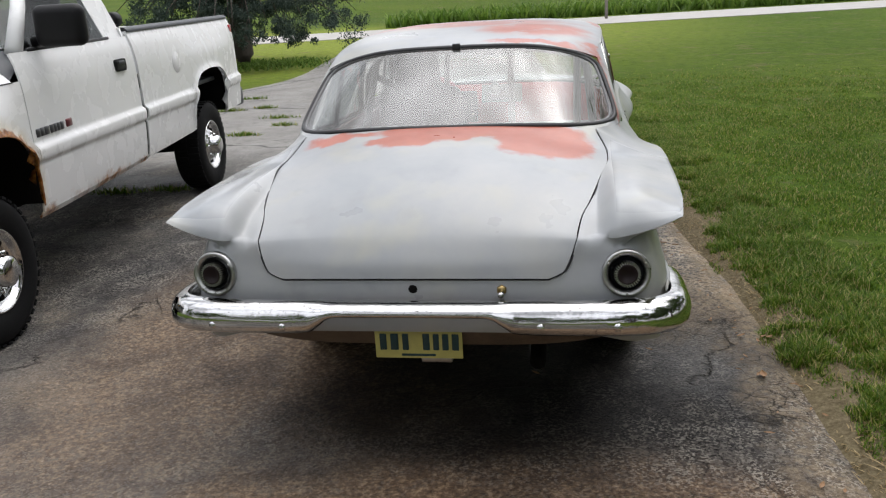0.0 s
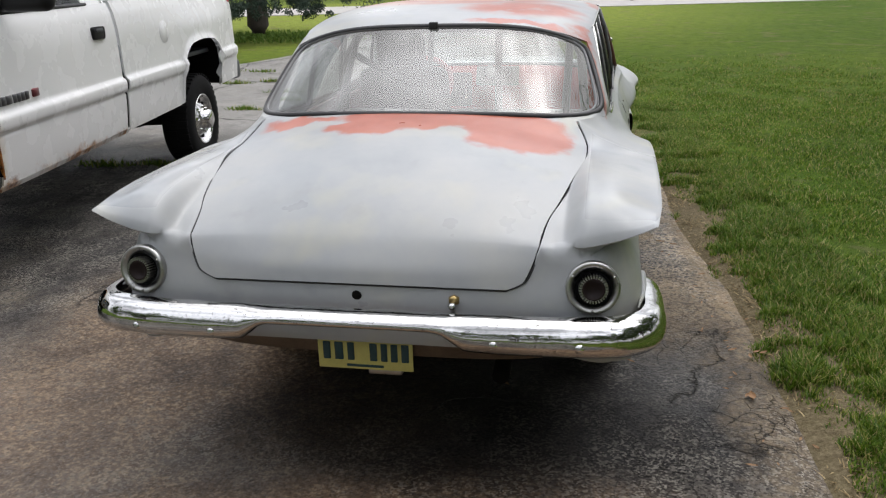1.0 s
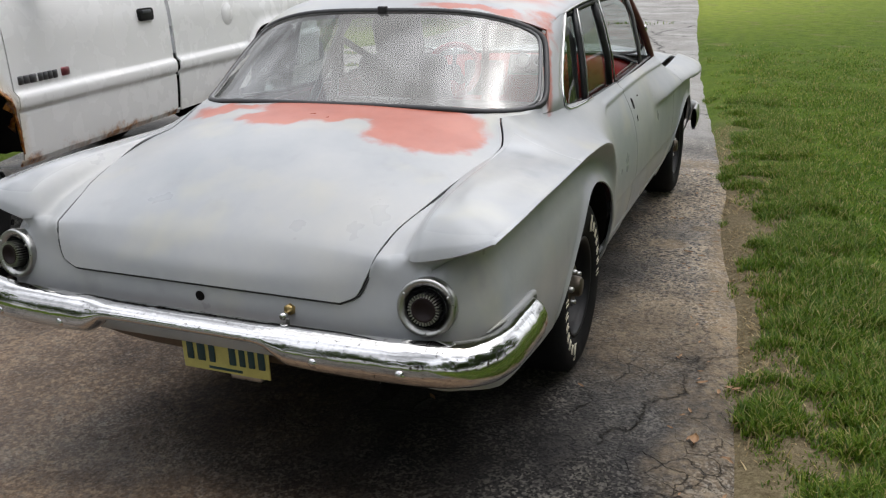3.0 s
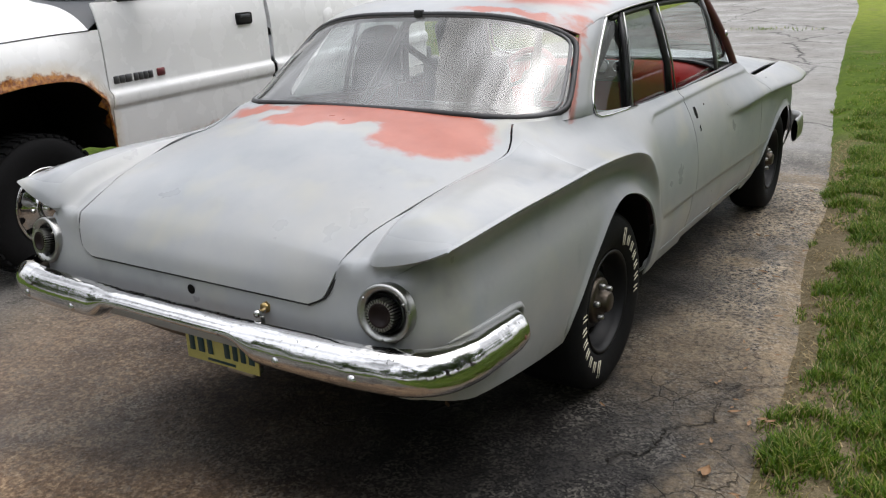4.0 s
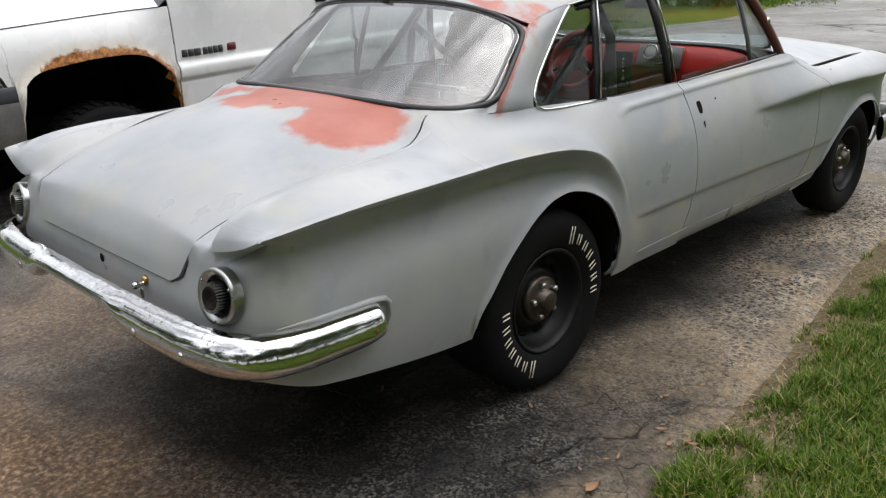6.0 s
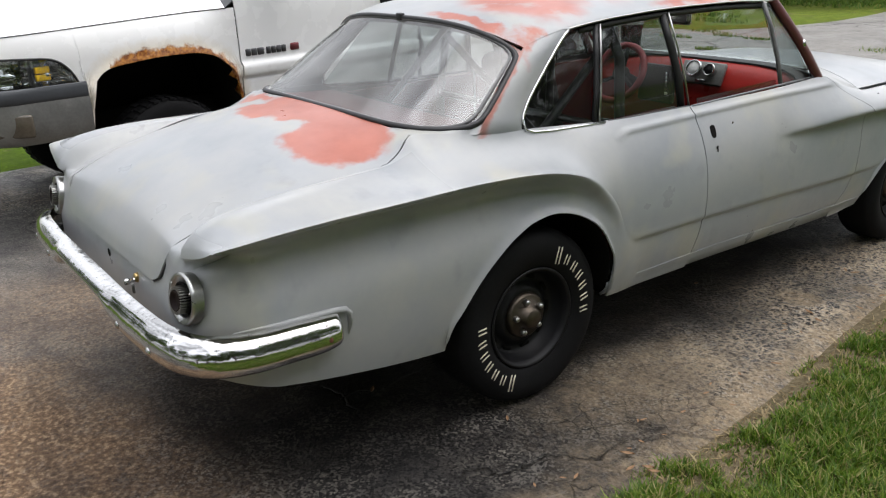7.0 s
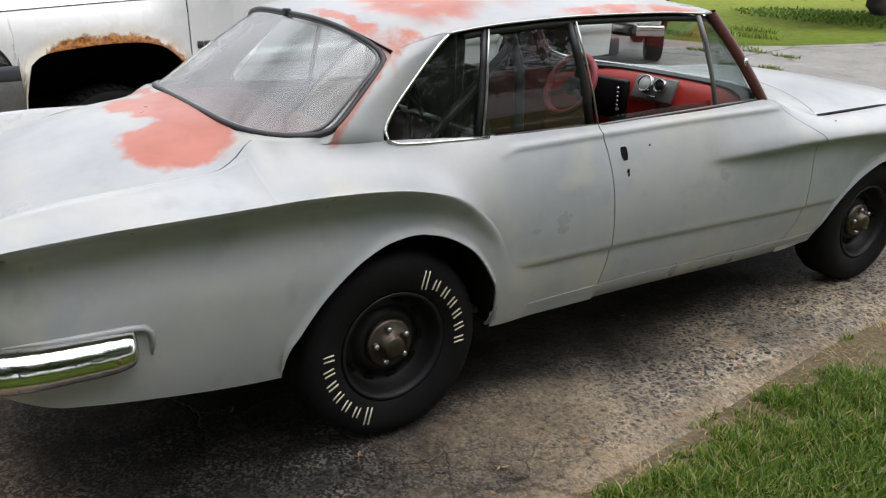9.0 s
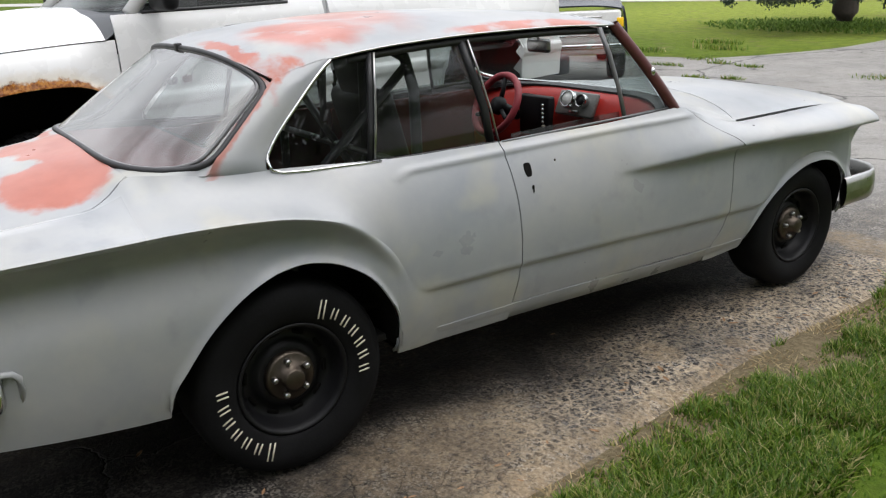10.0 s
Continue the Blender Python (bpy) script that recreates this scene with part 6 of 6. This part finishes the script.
# ---------------------------------------------------------------- trees and far things
def foliage(spots, n, size, seed, droop=0.0):
    """Many small leaf sprays scattered round the given balls."""
    rng = random.Random(seed)
    vs, fs = [], []
    for _ in range(n):
        x, y, z, r = rng.choice(spots)
        d = Vector((rng.gauss(0, 1), rng.gauss(0, 1), rng.gauss(0, .7))).normalized() * r * rng.random() ** .45
        p = Vector((x, y, z)) + d
        a = Vector((rng.gauss(0, 1), rng.gauss(0, 1), rng.gauss(0, .6) - droop)).normalized()
        b = a.cross(Vector((rng.gauss(0, 1), rng.gauss(0, 1), rng.gauss(0, 1)))).normalized()
        s = size * rng.uniform(.5, 1.3)
        i = len(vs)
        vs += [tuple(p), tuple(p + a * s * .5 + b * s * .22), tuple(p + a * s), tuple(p + a * s * .5 - b * s * .22)]
        fs += [(i, i + 1, i + 2, i + 3)]
    return vs, fs


def spruce(x, y, seed):
    rng = random.Random(seed)
    t = thing("spruce_tree", "tall spruce tree with drooping lower limbs", "tree", Matrix.Translation((x, y, 0)))
    part("trunk", tube([(0, 0, -.1), (0, 0, .25), (.02, .02, 2), (0, .05, 6), (0, 0, 13)], [.31, .27, .24, .17, .03], 14), BARK, t)
    limbs, spots = [], []
    for i in range(58):
        h = 1.95 + 10.3 * (i / 58) ** 1.2
        a = i * 2.399 + rng.uniform(-.3, .3)
        ln = (3.6 - .27 * h) * rng.uniform(.8, 1.1)
        drop = rng.uniform(.6, 1.05) * (1 if h < 6 else .5)
        pts = [(math.cos(a) * ln * s, math.sin(a) * ln * s, h + .25 * s - (drop + .25) * s * s * 1.1) for s in steps(0, 1, 5)]
        limbs.append(tube(pts, [.045, .04, .03, .022, .014, .008], 5))
        for p in pts[1:] + (pts[2:] if h < 3.6 else []):
            spots.append((p[0], p[1], p[2] - .12, .34))
            spots.append((p[0] + rng.uniform(-.35, .35), p[1] + rng.uniform(-.35, .35), p[2] - .28, .24))
    for i in range(34):
        a = i * 2.399 + .5
        ln, h, low = rng.uniform(2.3, 3.6), rng.uniform(2.0, 2.9), rng.uniform(1.15, 1.5)
        if i % 2:
            a, low = radians(-67 + rng.uniform(-40, 40)), rng.uniform(.85, 1.1)
        pts = [(math.cos(a) * ln * s, math.sin(a) * ln * s, lerp(h, low, s ** 2.2) + .25 * math.sin(math.pi * s)) for s in steps(0, 1, 6)]
        limbs.append(tube(pts, [.05, .045, .036, .028, .02, .013, .007], 5))
        for p in pts[3:]:
            for _ in range(5):
                spots.append((p[0] + rng.uniform(-.3, .3), p[1] + rng.uniform(-.3, .3), p[2] - rng.uniform(.0, .35), rng.uniform(.10, .20)))
    tagged(part("limbs", join(*limbs), BARK, t), kind="stuff")
    tagged(part("crown", foliage(spots, 150000, .060, seed, 1.3), NEEDLES, t, "dark blue-green hanging needles"), kind="stuff")


def broadleaf(x, y, h, r, base, seed, n=16000, size=.22, label="large green leafy tree out of view"):
    rng = random.Random(seed)
    t = thing("leafy_tree", label, "tree", Matrix.Translation((x, y, 0)))
    part("trunk", tube([(0, 0, -.1), (0, 0, .4), (.1, 0, base), (.1, .1, h * .7)], [.42, .32, .27, .10], 12), BARK, t)
    limbs, spots = [], []
    for i in range(26):
        a, k = i * 2.399, rng.uniform(.15, 1)
        z0, z1 = base * .8 + (h - base) * .5 * k, base + (h - base) * k
        rr = r * math.sqrt(max(.05, 1 - (2 * k - .8) ** 2 * .8)) * rng.uniform(.6, 1)
        e = (math.cos(a) * rr, math.sin(a) * rr, z1)
        limbs.append(tube([(.1, 0, z0), (e[0] * .5, e[1] * .5, (z0 + z1) / 2 + .3), e], [.09, .05, .015], 5))
        for s in (.55, .8, 1.0):
            spots.append((e[0] * s, e[1] * s, lerp(z0, z1, s), r * rng.uniform(.16, .30)))
    part("limbs", join(*limbs), BARK, t)
    tagged(part("crown", foliage(spots, n, size, seed), TREE_LEAVES, t), kind="stuff")
    return t


spruce(-8.05, 17.2, 11)
broadleaf(13.5, 13.0, 10, 5.0, 2.6, 21)
behind = broadleaf(11.0, -2.5, 11, 4.8, 1.4, 22, 22000)
broadleaf(11.0, 5.0, 12, 5.2, 1.2, 24, 26000)
broadleaf(15.0, -13.0, 12, 5.0, 2.0, 25)
# unseen trees added all round to darken reflections and low sky light
for x, y, turn in ((7.5, -17, 40), (.5, -20, 130), (-7, -18, 220), (-14, -15, 300), (-20, -9, 75), (14, -8, 20), (15.5, 1.5, 160), (10, -12.5, 250)):
    copy_thing(behind, pose(x, y, 0, 0, 0, turn))

# weeds round the spruce and the tall verge beyond the road
def weed_patch(rng):
    a, d = rng.uniform(0, 6.283), 2.2 * rng.random() ** 1.6
    return -7.9 + 1.5 * d * math.cos(a), 16.6 + .8 * d * math.sin(a), 1.0


def far_verge(rng):
    x = rng.uniform(-8, 30)
    return x, 34.6 + .17 * x + 3.5 * rng.random(), rng.uniform(.6, 1.2)


tagged(part("tall_weeds", blades(4200, weed_patch, .085, 31, .012, 1.8), WEEDS), "leafy weeds round the tree foot", "weeds", kind="stuff")
tagged(part("roadside_growth", blades(16000, far_verge, .55, 32, .035, 1.2), WEEDS), "tall green growth beyond the road", "weeds", kind="stuff")
post = thing("sign_post", "weathered grey post beside the road", "post", Matrix.Translation((1.35, 30.9, 0)))
part("post", block(-.06, .06, -.06, .06, -.1, 1.3, .01), plain("grey_wood", (0.2, 0.18, 0.16), 0.9), post)
part("mount", block(-.10, .10, -.22, .22, 1.25, 1.32, .01), plain("grey_wood_top", (0.22, 0.2, 0.18), 0.9), post)

# fallen leaves and wood chips along the driveway edge
leaf = None
rng = random.Random(8)
for i in range(70):
    y = rng.uniform(-1.9, 3.2)
    x = edge_right(y) - abs(rng.gauss(.02, .12)) if i > 9 else rng.uniform(-.2, 1.3)
    s = rng.uniform(.006, .017)
    if leaf is None:
        leaf = part("fallen_leaf", sheet(lambda u, v: (u * (1 - v * v) * .5, v, .25 * u * u + .1 * v * v), steps(-1, 1, 4), steps(-1, 1, 4), True), LEAF_DRY)
        tagged(leaf, "small dry brown fallen leaf", "leaf", "fallen leaves")
        leaf.matrix_world = Matrix.Translation((1.288, -.43, .006)) @ Matrix.Diagonal((.030, .034, .030, 1))
        continue
    c = leaf.copy()
    scene.collection.objects.link(c)
    c.matrix_world = Matrix.Translation((x, y, .004)) @ Matrix.Rotation(rng.uniform(0, 6.28), 4, "Z") @ Matrix.Diagonal((s, s * rng.uniform(1, 1.7), s, 1))


# another vehicle parked behind the pickup, its nose seen past the tail
navy = plain("dark_navy_paint", (0.018, 0.022, 0.032), 0.2, 0.0, 0.15, 5)
van = thing("parked_vehicle", "dark blue vehicle with bright white front parked behind the pickup", "car", pose(-5.69, 6.84, 0, 0, 0, -40))
part("body", sheet(lambda s, v: (lerp(-3.9, .0, s), -.84 - .05 * math.sin(math.pi * v), lerp(.35, 1.02, v)), steps(0, 1, 10), steps(0, 1, 8)), navy, van, thick=.03)
part("body", sheet(lambda s, v: (lerp(-3.9, .0, s), .84 + .05 * math.sin(math.pi * v), lerp(.35, 1.02, v)), steps(0, 1, 10), steps(0, 1, 8), True), navy, van, thick=.03)
part("hood", sheet(lambda u, t: (lerp(-1.5, .03, t), u * lerp(.86, .80, t ** 3), 1.12 - .09 * t * t - .05 * abs(u) ** 4), steps(-1, 1, 16), steps(0, 1, 12)), navy, van, "dark blue hood", thick=.02)
part("front_panel", block(-.10, .06, -.80, .80, .55, .98, .04, 3), plain("white_front", (0.7, 0.7, 0.68), 0.35), van, "white front panel")
part("grille", join(*[block(.055, .075, -.55, .55, .64 + .06 * i, .67 + .06 * i, .005, 1) for i in range(5)]), CHROME, van)
part("marker_lamp", block(-.06, .075, -.83, -.74, .80, .92, .012), AMBER, van, "amber marker lamp")
part("marker_lamp", block(-.06, .075, .74, .83, .76, .88, .012), AMBER, van, "amber marker lamp")
part("bumper", block(-.05, .16, -.84, .84, .42, .56, .03, 3), CHROME, van)
part("windscreen", sheet(lambda u, v: (lerp(-1.42, -2.0, v), u * lerp(.78, .66, v), lerp(1.10, 1.42, v)), steps(-1, 1, 8), steps(0, 1, 4)), GLASS_SIDE, van, thick=.006)
for sy in (-.80, .80):
    for sx in (-.75, -3.2):
        part("tyre", moved(lathe([(.18, -.10), (.31, -.11), (.33, -.08), (.33, .08), (.31, .11), (.18, .10)], 28, "y"), Matrix.Translation((sx, sy, .33))), RUBBER, van)
